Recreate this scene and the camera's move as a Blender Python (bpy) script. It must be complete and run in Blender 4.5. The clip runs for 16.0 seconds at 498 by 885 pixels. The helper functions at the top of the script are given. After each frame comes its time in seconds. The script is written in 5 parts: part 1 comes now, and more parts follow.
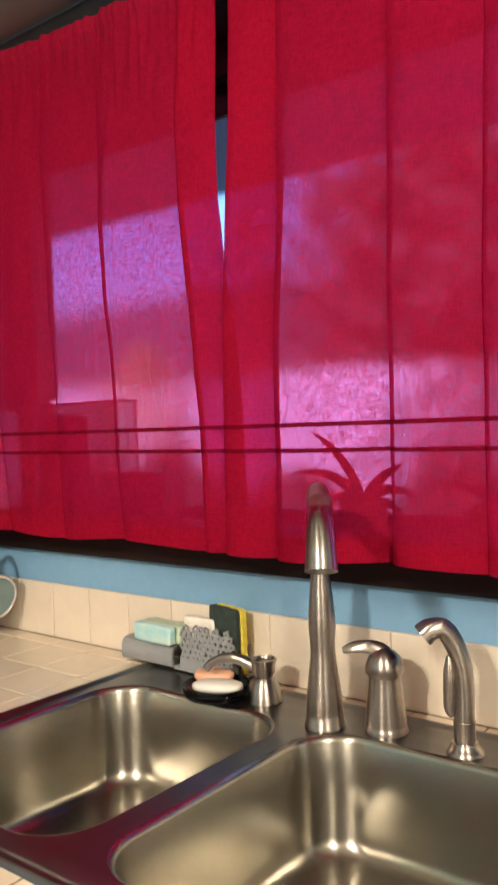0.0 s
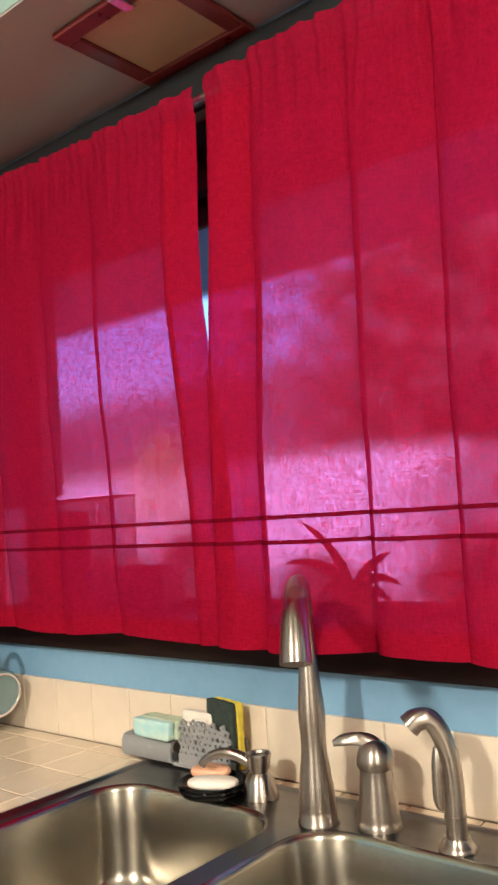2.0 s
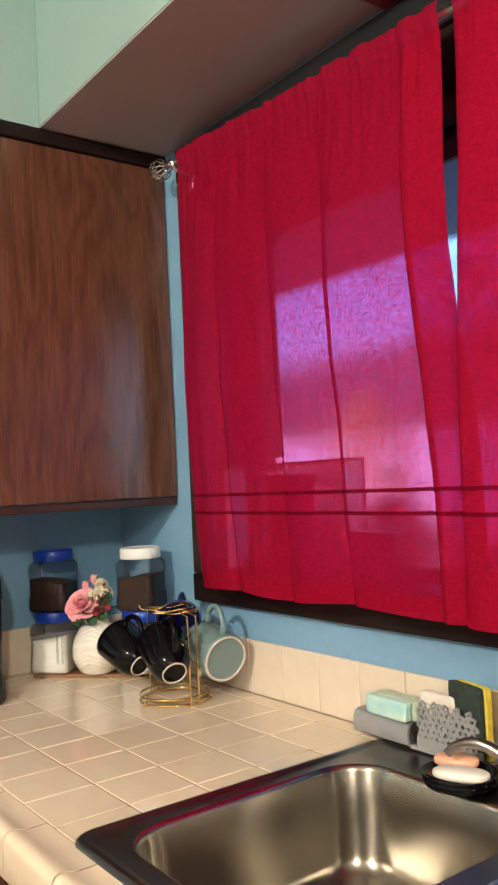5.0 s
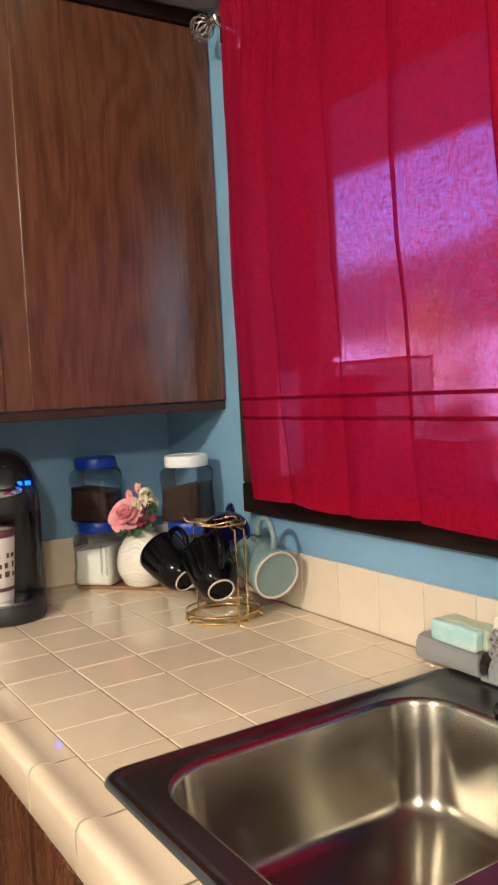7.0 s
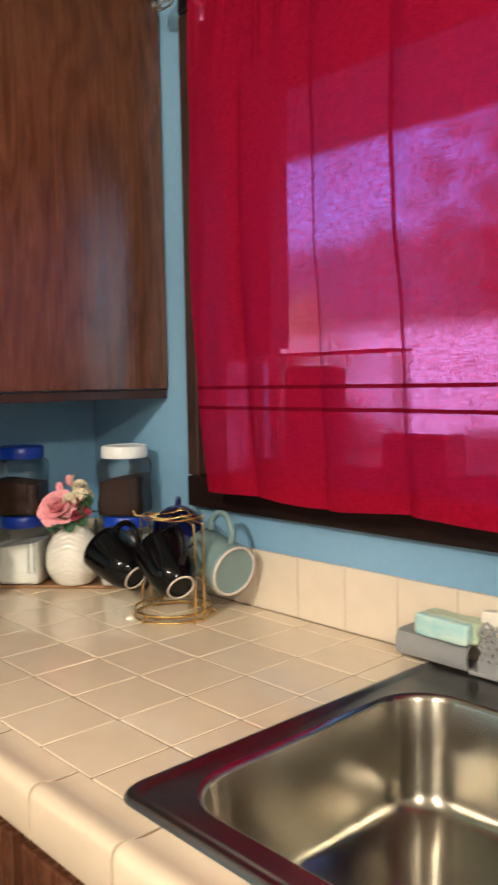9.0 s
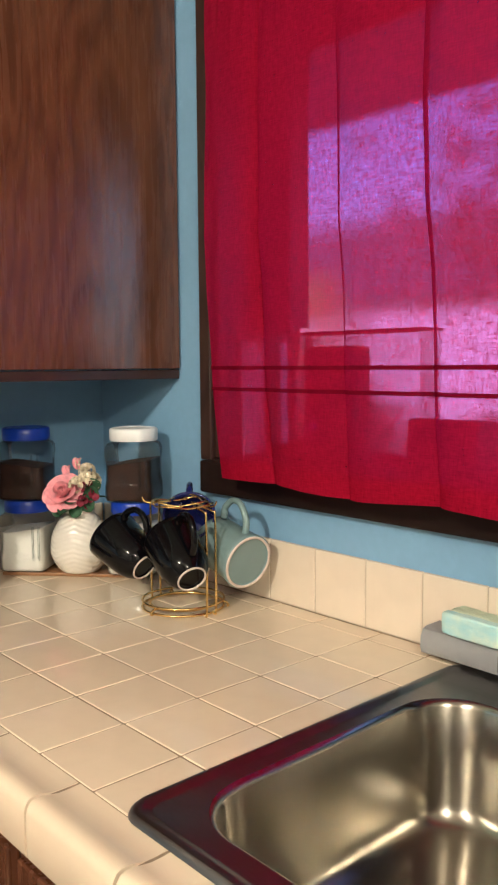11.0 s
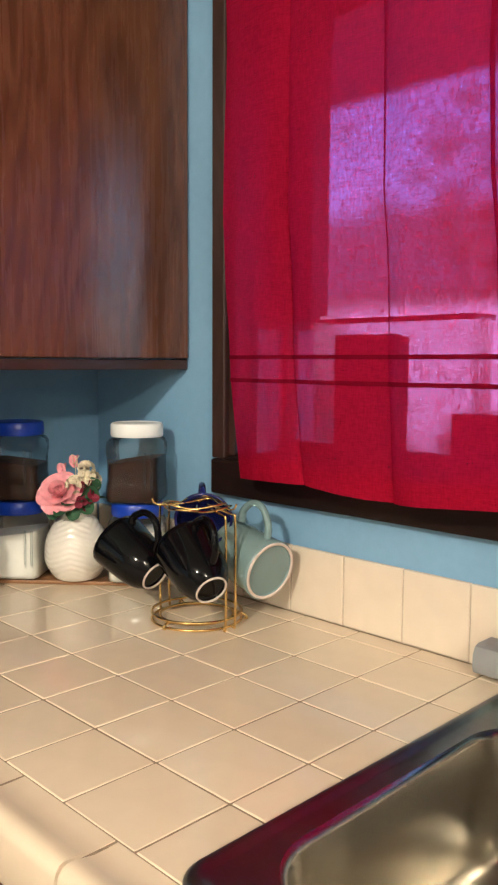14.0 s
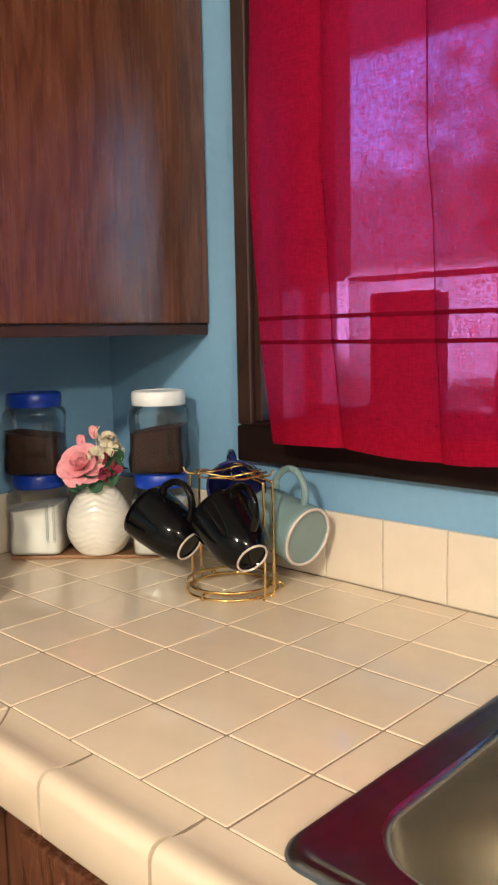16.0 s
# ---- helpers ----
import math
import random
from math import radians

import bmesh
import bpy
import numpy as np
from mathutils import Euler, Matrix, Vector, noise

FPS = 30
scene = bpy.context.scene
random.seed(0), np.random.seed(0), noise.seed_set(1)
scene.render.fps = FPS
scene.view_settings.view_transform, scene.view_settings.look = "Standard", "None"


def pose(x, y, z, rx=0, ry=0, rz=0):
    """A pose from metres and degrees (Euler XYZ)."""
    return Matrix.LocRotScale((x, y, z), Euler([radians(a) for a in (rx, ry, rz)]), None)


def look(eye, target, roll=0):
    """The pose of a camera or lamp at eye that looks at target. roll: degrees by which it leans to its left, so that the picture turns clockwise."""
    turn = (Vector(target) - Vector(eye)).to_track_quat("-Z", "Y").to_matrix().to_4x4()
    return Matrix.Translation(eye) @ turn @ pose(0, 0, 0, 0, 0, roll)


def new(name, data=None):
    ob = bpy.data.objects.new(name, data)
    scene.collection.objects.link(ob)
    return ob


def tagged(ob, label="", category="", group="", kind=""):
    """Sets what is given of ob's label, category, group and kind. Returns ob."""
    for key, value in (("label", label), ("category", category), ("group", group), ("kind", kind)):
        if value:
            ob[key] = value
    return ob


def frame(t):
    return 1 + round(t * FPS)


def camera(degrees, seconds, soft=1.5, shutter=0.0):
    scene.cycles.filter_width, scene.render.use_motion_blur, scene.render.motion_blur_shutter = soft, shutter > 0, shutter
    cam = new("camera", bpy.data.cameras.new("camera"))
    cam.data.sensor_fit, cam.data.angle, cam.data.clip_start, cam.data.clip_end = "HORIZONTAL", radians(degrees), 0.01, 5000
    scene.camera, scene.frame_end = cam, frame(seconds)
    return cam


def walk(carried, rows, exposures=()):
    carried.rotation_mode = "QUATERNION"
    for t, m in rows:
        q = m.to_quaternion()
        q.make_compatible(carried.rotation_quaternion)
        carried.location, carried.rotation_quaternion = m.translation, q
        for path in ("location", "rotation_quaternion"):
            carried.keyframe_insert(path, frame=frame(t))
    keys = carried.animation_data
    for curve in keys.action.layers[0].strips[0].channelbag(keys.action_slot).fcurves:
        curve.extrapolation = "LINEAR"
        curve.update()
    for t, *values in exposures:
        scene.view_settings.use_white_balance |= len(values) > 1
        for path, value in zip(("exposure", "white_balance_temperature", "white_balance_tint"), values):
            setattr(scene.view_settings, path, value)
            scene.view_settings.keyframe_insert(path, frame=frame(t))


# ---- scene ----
cam = camera(33.7, 16.0, soft=2.3, shutter=0.4)
PATH = [
    (0, (0.027, 0.026, 1.326), (-1.211, 1.596, 1.283), -2.0),
    (0.5, (0.039, 0.018, 1.335), (-1.181, 1.602, 1.401), -2.8),
    (1, (0.061, 0.03, 1.336), (-1.164, 1.606, 1.448), -3.2),
    (1.5, (0.082, 0.044, 1.334), (-1.153, 1.613, 1.448), -3.6),
    (2, (0.094, 0.036, 1.336), (-1.18, 1.569, 1.5), -3.7),
    (2.5, (0.087, 0.022, 1.339), (-1.261, 1.487, 1.53), -3.1),
    (3, (0.08, 0.007, 1.342), (-1.348, 1.396, 1.515), -2.8),
    (3.5, (0.079, 0.0, 1.346), (-1.384, 1.353, 1.507), -2.8),
    (4, (0.058, 0.002, 1.345), (-1.438, 1.32, 1.497), -2.7),
    (4.5, (0.002, 0.028, 1.353), (-1.574, 1.255, 1.463), -3.2),
    (4.7, (-0.009, 0.041, 1.346), (-1.598, 1.251, 1.453), -3.1),
    (6.8, (-0.135, 0.153, 1.351), (-1.822, 1.223, 1.252), -2.3),
    (7, (-0.147, 0.163, 1.34), (-1.837, 1.226, 1.213), -2.9),
    (7.5, (-0.183, 0.154, 1.334), (-1.794, 1.327, 1.176), -3.7),
    (8, (-0.256, 0.107, 1.34), (-1.745, 1.436, 1.205), -1.8),
    (8.5, (-0.286, 0.062, 1.338), (-1.703, 1.467, 1.198), -1.1),
    (9, (-0.316, 0.035, 1.332), (-1.78, 1.39, 1.186), -1.0),
    (9.2, (-0.339, 0.038, 1.329), (-1.845, 1.344, 1.162), -0.9),
    (11.5, (-0.396, 0.101, 1.328), (-1.871, 1.438, 1.137), -0.3),
    (12, (-0.42, 0.125, 1.324), (-1.919, 1.436, 1.141), -0.1),
    (12.5, (-0.44, 0.158, 1.319), (-2.016, 1.375, 1.145), 0.1),
    (13, (-0.47, 0.166, 1.308), (-2.087, 1.324, 1.093), 1.4),
    (13.5, (-0.515, 0.127, 1.311), (-2.026, 1.426, 1.142), 0.0),
    (14, (-0.539, 0.099, 1.315), (-1.955, 1.498, 1.122), 0.3),
    (14.5, (-0.55, 0.082, 1.312), (-1.972, 1.476, 1.126), 0.2),
    (15, (-0.573, 0.075, 1.306), (-2.001, 1.458, 1.092), 0.5),
    (15.5, (-0.591, 0.069, 1.302), (-1.993, 1.476, 1.066), -0.7),
    (16, (-0.626, 0.062, 1.299), (-1.996, 1.496, 1.041), -1.1),
]
walk(cam, [(t, look(eye, target, roll)) for t, eye, target, roll in PATH], exposures=[(0.0, 1.10, 5000, 10), (0.6, 1.22, 5000, 10), (4.5, 1.22, 5000, 10), (7.2, 1.12, 5000, 10), (9.2, 1.12, 5000, 10), (12.0, 1.16, 5000, 10), (16.0, 1.20, 5000, 10)])

# ---- light ----
world = bpy.data.worlds.new("sky")
scene.world = world
world.use_nodes = True
wn = world.node_tree
sky = wn.nodes.new("ShaderNodeTexSky")
sky.sky_type = "NISHITA"
sky.sun_disc = False
sky.sun_elevation, sky.sun_rotation = radians(38), radians(200)
wn.links.new(sky.outputs[0], wn.nodes["Background"].inputs[0])
wn.nodes["Background"].inputs[1].default_value = 0.15
sun_data = bpy.data.lights.new("sun", "SUN")
sun_data.energy, sun_data.angle, sun_data.color = 4.8, radians(0.5), (1.0, 0.95, 0.88)
sun = new("sun", sun_data)
sun.matrix_world = look((3, -9, 8), (0, 3, 0))

LAMP = (-0.25, -1.60, 2.36)


# ---- node materials ----
def mat(name, color, rough=0.5, metal=0.0, vary=0.12, scale=8.0, fine=0.0, fine_scale=180.0, stretch=(1, 1, 1), bump=0.0, bump_scale=120.0,
        rough_vary=0.08, per_object=0.0, coat=0.0, second=None):
    m = bpy.data.materials.new(name)
    m.use_nodes = True
    nt = m.node_tree
    p = nt.nodes["Principled BSDF"]
    p.inputs["Roughness"].default_value = rough
    p.inputs["Metallic"].default_value = metal
    if coat:
        p.inputs["Coat Weight"].default_value = coat
        p.inputs["Coat Roughness"].default_value = 0.06
    tc = nt.nodes.new("ShaderNodeTexCoord")
    mp = nt.nodes.new("ShaderNodeMapping")
    mp.inputs["Scale"].default_value = stretch
    nt.links.new(tc.outputs["Object"], mp.inputs[0])
    n1 = nt.nodes.new("ShaderNodeTexNoise")
    n1.inputs["Scale"].default_value, n1.inputs["Detail"].default_value = scale, 6
    nt.links.new(mp.outputs[0], n1.inputs[0])
    ramp = nt.nodes.new("ShaderNodeMix")
    ramp.data_type = "RGBA"
    c = Vector(color[:3])
    d = Vector(second[:3]) if second else c * (1 - vary)
    ramp.inputs[6].default_value = (*d, 1)
    ramp.inputs[7].default_value = (*(c if second else c * (1 + vary * 0.6)), 1)
    mr = nt.nodes.new("ShaderNodeMapRange")
    mr.inputs[1].default_value, mr.inputs[2].default_value = 0.3, 0.7
    nt.links.new(n1.outputs[0], mr.inputs[0])
    nt.links.new(mr.outputs[0], ramp.inputs[0])
    out = ramp.outputs[2]
    if fine:
        n2 = nt.nodes.new("ShaderNodeTexNoise")
        n2.inputs["Scale"].default_value, n2.inputs["Detail"].default_value = fine_scale, 3
        nt.links.new(mp.outputs[0], n2.inputs[0])
        m2 = nt.nodes.new("ShaderNodeMapRange")
        m2.inputs[1].default_value, m2.inputs[2].default_value, m2.inputs[3].default_value, m2.inputs[4].default_value = 0.3, 0.7, 1 - fine, 1 + fine
        nt.links.new(n2.outputs[0], m2.inputs[0])
        mu = nt.nodes.new("ShaderNodeVectorMath")
        mu.operation = "SCALE"
        nt.links.new(out, mu.inputs[0])
        nt.links.new(m2.outputs[0], mu.inputs[3])
        out = mu.outputs[0]
    if per_object:
        oi = nt.nodes.new("ShaderNodeObjectInfo")
        m3 = nt.nodes.new("ShaderNodeMapRange")
        m3.inputs[3].default_value, m3.inputs[4].default_value = 1 - per_object, 1 + per_object * 0.4
        nt.links.new(oi.outputs["Random"], m3.inputs[0])
        mu = nt.nodes.new("ShaderNodeVectorMath")
        mu.operation = "SCALE"
        nt.links.new(out, mu.inputs[0])
        nt.links.new(m3.outputs[0], mu.inputs[3])
        out = mu.outputs[0]
    nt.links.new(out, p.inputs["Base Color"])
    if rough_vary:
        m4 = nt.nodes.new("ShaderNodeMapRange")
        m4.inputs[3].default_value, m4.inputs[4].default_value = max(rough - rough_vary, 0.02), min(rough + rough_vary, 1)
        nt.links.new(n1.outputs[0], m4.inputs[0])
        nt.links.new(m4.outputs[0], p.inputs["Roughness"])
    if bump:
        n3 = nt.nodes.new("ShaderNodeTexNoise")
        n3.inputs["Scale"].default_value, n3.inputs["Detail"].default_value = bump_scale, 4
        nt.links.new(mp.outputs[0], n3.inputs[0])
        b = nt.nodes.new("ShaderNodeBump")
        b.inputs["Strength"].default_value, b.inputs["Distance"].default_value = bump, 0.002
        nt.links.new(n3.outputs[0], b.inputs["Height"])
        nt.links.new(b.outputs[0], p.inputs["Normal"])
    return m


def wood(name, dark, light, rough=0.4, axis="Z", scale=1.0):
    """Straight-grained veneer with cathedral figure; the grain runs along the axis."""
    m = bpy.data.materials.new(name)
    m.use_nodes = True
    nt = m.node_tree
    p = nt.nodes["Principled BSDF"]
    tc = nt.nodes.new("ShaderNodeTexCoord")
    mp = nt.nodes.new("ShaderNodeMapping")
    st = {"X": (0.2, 1, 1), "Y": (1, 0.2, 1), "Z": (1, 1, 0.2)}[axis]
    mp.inputs["Scale"].default_value = [v * scale for v in st]
    nt.links.new(tc.outputs["Object"], mp.inputs[0])
    big = nt.nodes.new("ShaderNodeTexNoise")
    big.inputs["Scale"].default_value, big.inputs["Detail"].default_value, big.inputs["Distortion"].default_value = 5, 3, 1.1
    nt.links.new(mp.outputs[0], big.inputs[0])
    rings = nt.nodes.new("ShaderNodeMath")
    rings.operation = "MULTIPLY"
    rings.inputs[1].default_value = 30
    nt.links.new(big.outputs[0], rings.inputs[0])
    frac = nt.nodes.new("ShaderNodeMath")
    frac.operation = "PINGPONG"
    frac.inputs[1].default_value = 1.0
    nt.links.new(rings.outputs[0], frac.inputs[0])
    thin = nt.nodes.new("ShaderNodeMath")
    thin.operation = "POWER"
    thin.inputs[1].default_value = 0.75
    nt.links.new(frac.outputs[0], thin.inputs[0])
    pore = nt.nodes.new("ShaderNodeTexNoise")
    pore.inputs["Scale"].default_value, pore.inputs["Detail"].default_value = 130, 2
    mp2 = nt.nodes.new("ShaderNodeMapping")
    mp2.inputs["Scale"].default_value = [1 if v == 1 else 0.06 for v in st]
    nt.links.new(tc.outputs["Object"], mp2.inputs[0])
    nt.links.new(mp2.outputs[0], pore.inputs[0])
    mixf = nt.nodes.new("ShaderNodeMath")
    mixf.operation = "MULTIPLY_ADD"
    mixf.inputs[1].default_value = 0.42
    nt.links.new(thin.outputs[0], mixf.inputs[0])
    pr = nt.nodes.new("ShaderNodeMapRange")
    pr.inputs[1].default_value, pr.inputs[2].default_value, pr.inputs[3].default_value, pr.inputs[4].default_value = 0.25, 0.75, 0.24, 0.36
    nt.links.new(pore.outputs[0], pr.inputs[0])
    nt.links.new(pr.outputs[0], mixf.inputs[2])
    mx = nt.nodes.new("ShaderNodeMix")
    mx.data_type = "RGBA"
    mx.inputs[6].default_value, mx.inputs[7].default_value = (*dark, 1), (*light, 1)
    nt.links.new(mixf.outputs[0], mx.inputs[0])
    nt.links.new(mx.outputs[2], p.inputs["Base Color"])
    rr = nt.nodes.new("ShaderNodeMapRange")
    rr.inputs[3].default_value, rr.inputs[4].default_value = rough - 0.06, rough + 0.12
    nt.links.new(pore.outputs[0], rr.inputs[0])
    nt.links.new(rr.outputs[0], p.inputs["Roughness"])
    b = nt.nodes.new("ShaderNodeBump")
    b.inputs["Strength"].default_value, b.inputs["Distance"].default_value = 0.15, 0.001
    nt.links.new(pore.outputs[0], b.inputs["Height"])
    nt.links.new(b.outputs[0], p.inputs["Normal"])
    return m


def clear(name, tint=(1, 1, 1), rough=0.03, through_share=0.82, ior=1.3):
    """Thin clear plastic or window glass: straight transmission under a glossy skin."""
    m = bpy.data.materials.new(name)
    m.use_nodes = True
    nt = m.node_tree
    nt.nodes.remove(nt.nodes["Principled BSDF"])
    tr, gl, mx = nt.nodes.new("ShaderNodeBsdfTransparent"), nt.nodes.new("ShaderNodeBsdfGlossy"), nt.nodes.new("ShaderNodeMixShader")
    tr.inputs[0].default_value = (*tint, 1)
    gl.inputs["Roughness"].default_value = rough
    fr = nt.nodes.new("ShaderNodeFresnel")
    fr.inputs[0].default_value = ior
    ad = nt.nodes.new("ShaderNodeMath")
    ad.operation = "MULTIPLY_ADD"
    ad.inputs[1].default_value, ad.inputs[2].default_value = 0.75, 0.0
    nt.links.new(fr.outputs[0], ad.inputs[0])
    nt.links.new(ad.outputs[0], mx.inputs[0])
    nt.links.new(tr.outputs[0], mx.inputs[1])
    nt.links.new(gl.outputs[0], mx.inputs[2])
    nt.links.new(mx.outputs[0], nt.nodes["Material Output"].inputs[0])
    return m


def hazy(name, rough, ior):
    """Window glass roughened to add the blur of light scattered in the curtain."""
    m = bpy.data.materials.new(name)
    m.use_nodes = True
    nt = m.node_tree
    nt.nodes.remove(nt.nodes["Principled BSDF"])
    rf = nt.nodes.new("ShaderNodeBsdfRefraction")
    rf.inputs["Roughness"].default_value, rf.inputs["IOR"].default_value = rough, ior
    nt.links.new(rf.outputs[0], nt.nodes["Material Output"].inputs[0])
    return m


def glow(name, color, strength):
    m = bpy.data.materials.new(name)
    m.use_nodes = True
    p = m.node_tree.nodes["Principled BSDF"]
    p.inputs["Base Color"].default_value = (*color, 1)
    p.inputs["Emission Color"].default_value = (*color, 1)
    p.inputs["Emission Strength"].default_value = strength
    return m


def cloth(name, face, back, weave_share, layers=1):
    """Thin woven cotton: a little straight light between the threads, more scattered through them."""
    m = bpy.data.materials.new(name)
    m.use_nodes = True
    nt = m.node_tree
    nt.nodes.remove(nt.nodes["Principled BSDF"])
    tc = nt.nodes.new("ShaderNodeTexCoord")
    fac = []
    for st in ((1.5, 1.5, 11.0), (9.0, 9.0, 1.7)):
        mp = nt.nodes.new("ShaderNodeMapping")
        mp.inputs["Scale"].default_value = st
        nt.links.new(tc.outputs["Object"], mp.inputs[0])
        n = nt.nodes.new("ShaderNodeTexNoise")
        n.inputs["Scale"].default_value, n.inputs["Detail"].default_value = 52, 5
        nt.links.new(mp.outputs[0], n.inputs[0])
        fac.append(n.outputs[0])
    ad = nt.nodes.new("ShaderNodeMath")
    ad.operation = "ADD"
    nt.links.new(fac[0], ad.inputs[0])
    nt.links.new(fac[1], ad.inputs[1])
    share = nt.nodes.new("ShaderNodeMapRange")
    share.inputs[1].default_value, share.inputs[2].default_value = 0.68, 1.34
    share.inputs[3].default_value, share.inputs[4].default_value = weave_share * 0.18, weave_share * 1.9
    nt.links.new(ad.outputs[0], share.inputs[0])
    dif, trl, trp = nt.nodes.new("ShaderNodeBsdfDiffuse"), nt.nodes.new("ShaderNodeBsdfTranslucent"), nt.nodes.new("ShaderNodeBsdfTransparent")
    shade = nt.nodes.new("ShaderNodeMapRange")
    shade.inputs[1].default_value, shade.inputs[2].default_value, shade.inputs[3].default_value, shade.inputs[4].default_value = 0.7, 1.3, 0.95, 1.05
    nt.links.new(ad.outputs[0], shade.inputs[0])
    tint = nt.nodes.new("ShaderNodeVectorMath")
    tint.operation = "SCALE"
    tint.inputs[0].default_value = face
    nt.links.new(shade.outputs[0], tint.inputs[3])
    nt.links.new(tint.outputs[0], dif.inputs[0])
    trl.inputs[0].default_value = (*back, 1)
    trp.inputs[0].default_value = (0.92, 0.38, 0.90, 1)
    m1, m2 = nt.nodes.new("ShaderNodeMixShader"), nt.nodes.new("ShaderNodeMixShader")
    m1.inputs[0].default_value = 0.45
    nt.links.new(dif.outputs[0], m1.inputs[1])
    nt.links.new(trl.outputs[0], m1.inputs[2])
    nt.links.new(share.outputs[0], m2.inputs[0])
    nt.links.new(m1.outputs[0], m2.inputs[1])
    nt.links.new(trp.outputs[0], m2.inputs[2])
    b = nt.nodes.new("ShaderNodeBump")
    b.inputs["Strength"].default_value, b.inputs["Distance"].default_value = 0.10, 0.001
    nt.links.new(ad.outputs[0], b.inputs["Height"])
    nt.links.new(b.outputs[0], dif.inputs["Normal"])
    nt.links.new(m2.outputs[0], nt.nodes["Material Output"].inputs[0])
    return m


M_WALL = mat("teal_wall_paint", (0.20, 0.36, 0.55), 0.55, vary=0.08, scale=3, fine=0.03, fine_scale=60, bump=0.12, bump_scale=90)
M_MINT = mat("pale_mint_paint", (0.275, 0.39, 0.365), 0.6, vary=0.06, scale=3, fine=0.02, fine_scale=60, bump=0.12, bump_scale=90)
# grey tinted mauve: red light bounced off the curtain is in the colour
M_UNDER = mat("grey_red_bounce", (0.36, 0.315, 0.315), 0.6, vary=0.08, scale=3, bump=0.12, bump_scale=90)
M_CREAM = mat("warm_cream_paint", (0.30, 0.285, 0.26), 0.6, vary=0.06, scale=3, bump=0.12, bump_scale=90)
M_CEIL = mat("ceiling_paint", (0.66, 0.63, 0.58), 0.8, vary=0.06, scale=3, bump=0.15, bump_scale=90)
M_FLOOR = mat("brown_vinyl", (0.22, 0.15, 0.10), 0.45, vary=0.25, scale=9)
M_DOOR = wood("walnut_veneer", (0.036, 0.0125, 0.006), (0.152, 0.059, 0.027), 0.24)
M_STILE = wood("stained_frame_wood", (0.050, 0.019, 0.010), (0.150, 0.060, 0.028), 0.36)
M_DOOR.node_tree.nodes["Principled BSDF"].inputs["Specular IOR Level"].default_value = 0.52
# darker than the jamb wood: shade under the curtain is in the colour
M_TRIM = wood("dark_window_wood", (0.004, 0.0018, 0.0016), (0.015, 0.006, 0.0045), 0.55, axis="X")
M_TRIM.node_tree.nodes["Principled BSDF"].inputs["Specular IOR Level"].default_value = 0.18
M_TRIMV = wood("dark_jamb_wood", (0.013, 0.006, 0.0045), (0.048, 0.021, 0.014), 0.40, axis="Z")
M_RAIL = wood("dark_rail_wood", (0.012, 0.005, 0.004), (0.050, 0.020, 0.012), 0.42, axis="Y")
M_HEAD = mat("charcoal_head_casing", (0.016, 0.019, 0.022), 0.34, vary=0.2, scale=6)
# jamb made pale: the daylight falling on it is put into the colour
M_JAMB_LIT = mat("daylit_jamb_pale", (0.46, 0.47, 0.50), 0.45, vary=0.15, scale=12)
M_TILE = mat("cream_glazed_tile", (0.77, 0.645, 0.48), 0.050, vary=0.05, scale=5, fine=0.02, fine_scale=30, rough_vary=0.02, per_object=0.06, bump=0.02, bump_scale=22)
M_WTILE = mat("cream_wall_tile", (0.73, 0.635, 0.51), 0.13, vary=0.05, scale=5, fine=0.02, fine_scale=30, rough_vary=0.05, per_object=0.05, bump=0.03, bump_scale=25)
M_WGROUT = mat("cream_wall_grout", (0.50, 0.42, 0.32), 0.85, vary=0.25, scale=22, fine=0.12, fine_scale=200)
M_GROUT = mat("tan_grout", (0.26, 0.19, 0.12), 0.85, vary=0.3, scale=22, fine=0.15, fine_scale=200)
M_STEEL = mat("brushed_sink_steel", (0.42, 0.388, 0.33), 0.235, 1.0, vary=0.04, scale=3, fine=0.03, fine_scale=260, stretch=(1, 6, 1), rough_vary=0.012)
# the bowls' steel again, with the curtain's dark reflection put into its colour
M_DECK = mat("satin_dark_reflection_steel", (0.22, 0.207, 0.20), 0.30, 1.0, vary=0.10, scale=6, fine=0.05, fine_scale=260, stretch=(0.4, 6, 1), rough_vary=0.02)
M_NICKEL = mat("brushed_nickel", (0.40, 0.355, 0.32), 0.30, 1.0, vary=0.06, scale=20, fine=0.06, fine_scale=320, stretch=(1, 1, 8), rough_vary=0.05)
for brushed, way in ((M_STEEL, 0.25), (M_NICKEL, 0.25)):
    # circular brushing draws the highlights out upright
    nt = brushed.node_tree
    tg = nt.nodes.new("ShaderNodeTangent")
    tg.direction_type, tg.axis = "RADIAL", "Z"
    p = nt.nodes["Principled BSDF"]
    p.inputs["Anisotropic"].default_value, p.inputs["Anisotropic Rotation"].default_value = 0.8, way
    nt.links.new(tg.outputs[0], p.inputs["Tangent"])
M_GOLD = mat("brass_wire", (0.80, 0.56, 0.20), 0.2, 1.0, vary=0.15, scale=40)
M_CHROME = mat("chrome", (0.75, 0.75, 0.76), 0.12, 1.0, vary=0.05)
M_CURTAIN = cloth("crimson_curtain_cotton", (0.42, 0.0065, 0.034), (0.62, 0.0065, 0.085), 0.235)
M_FOLD = cloth("crimson_folded_cotton", (0.41, 0.0065, 0.033), (0.50, 0.005, 0.065), 0.16)
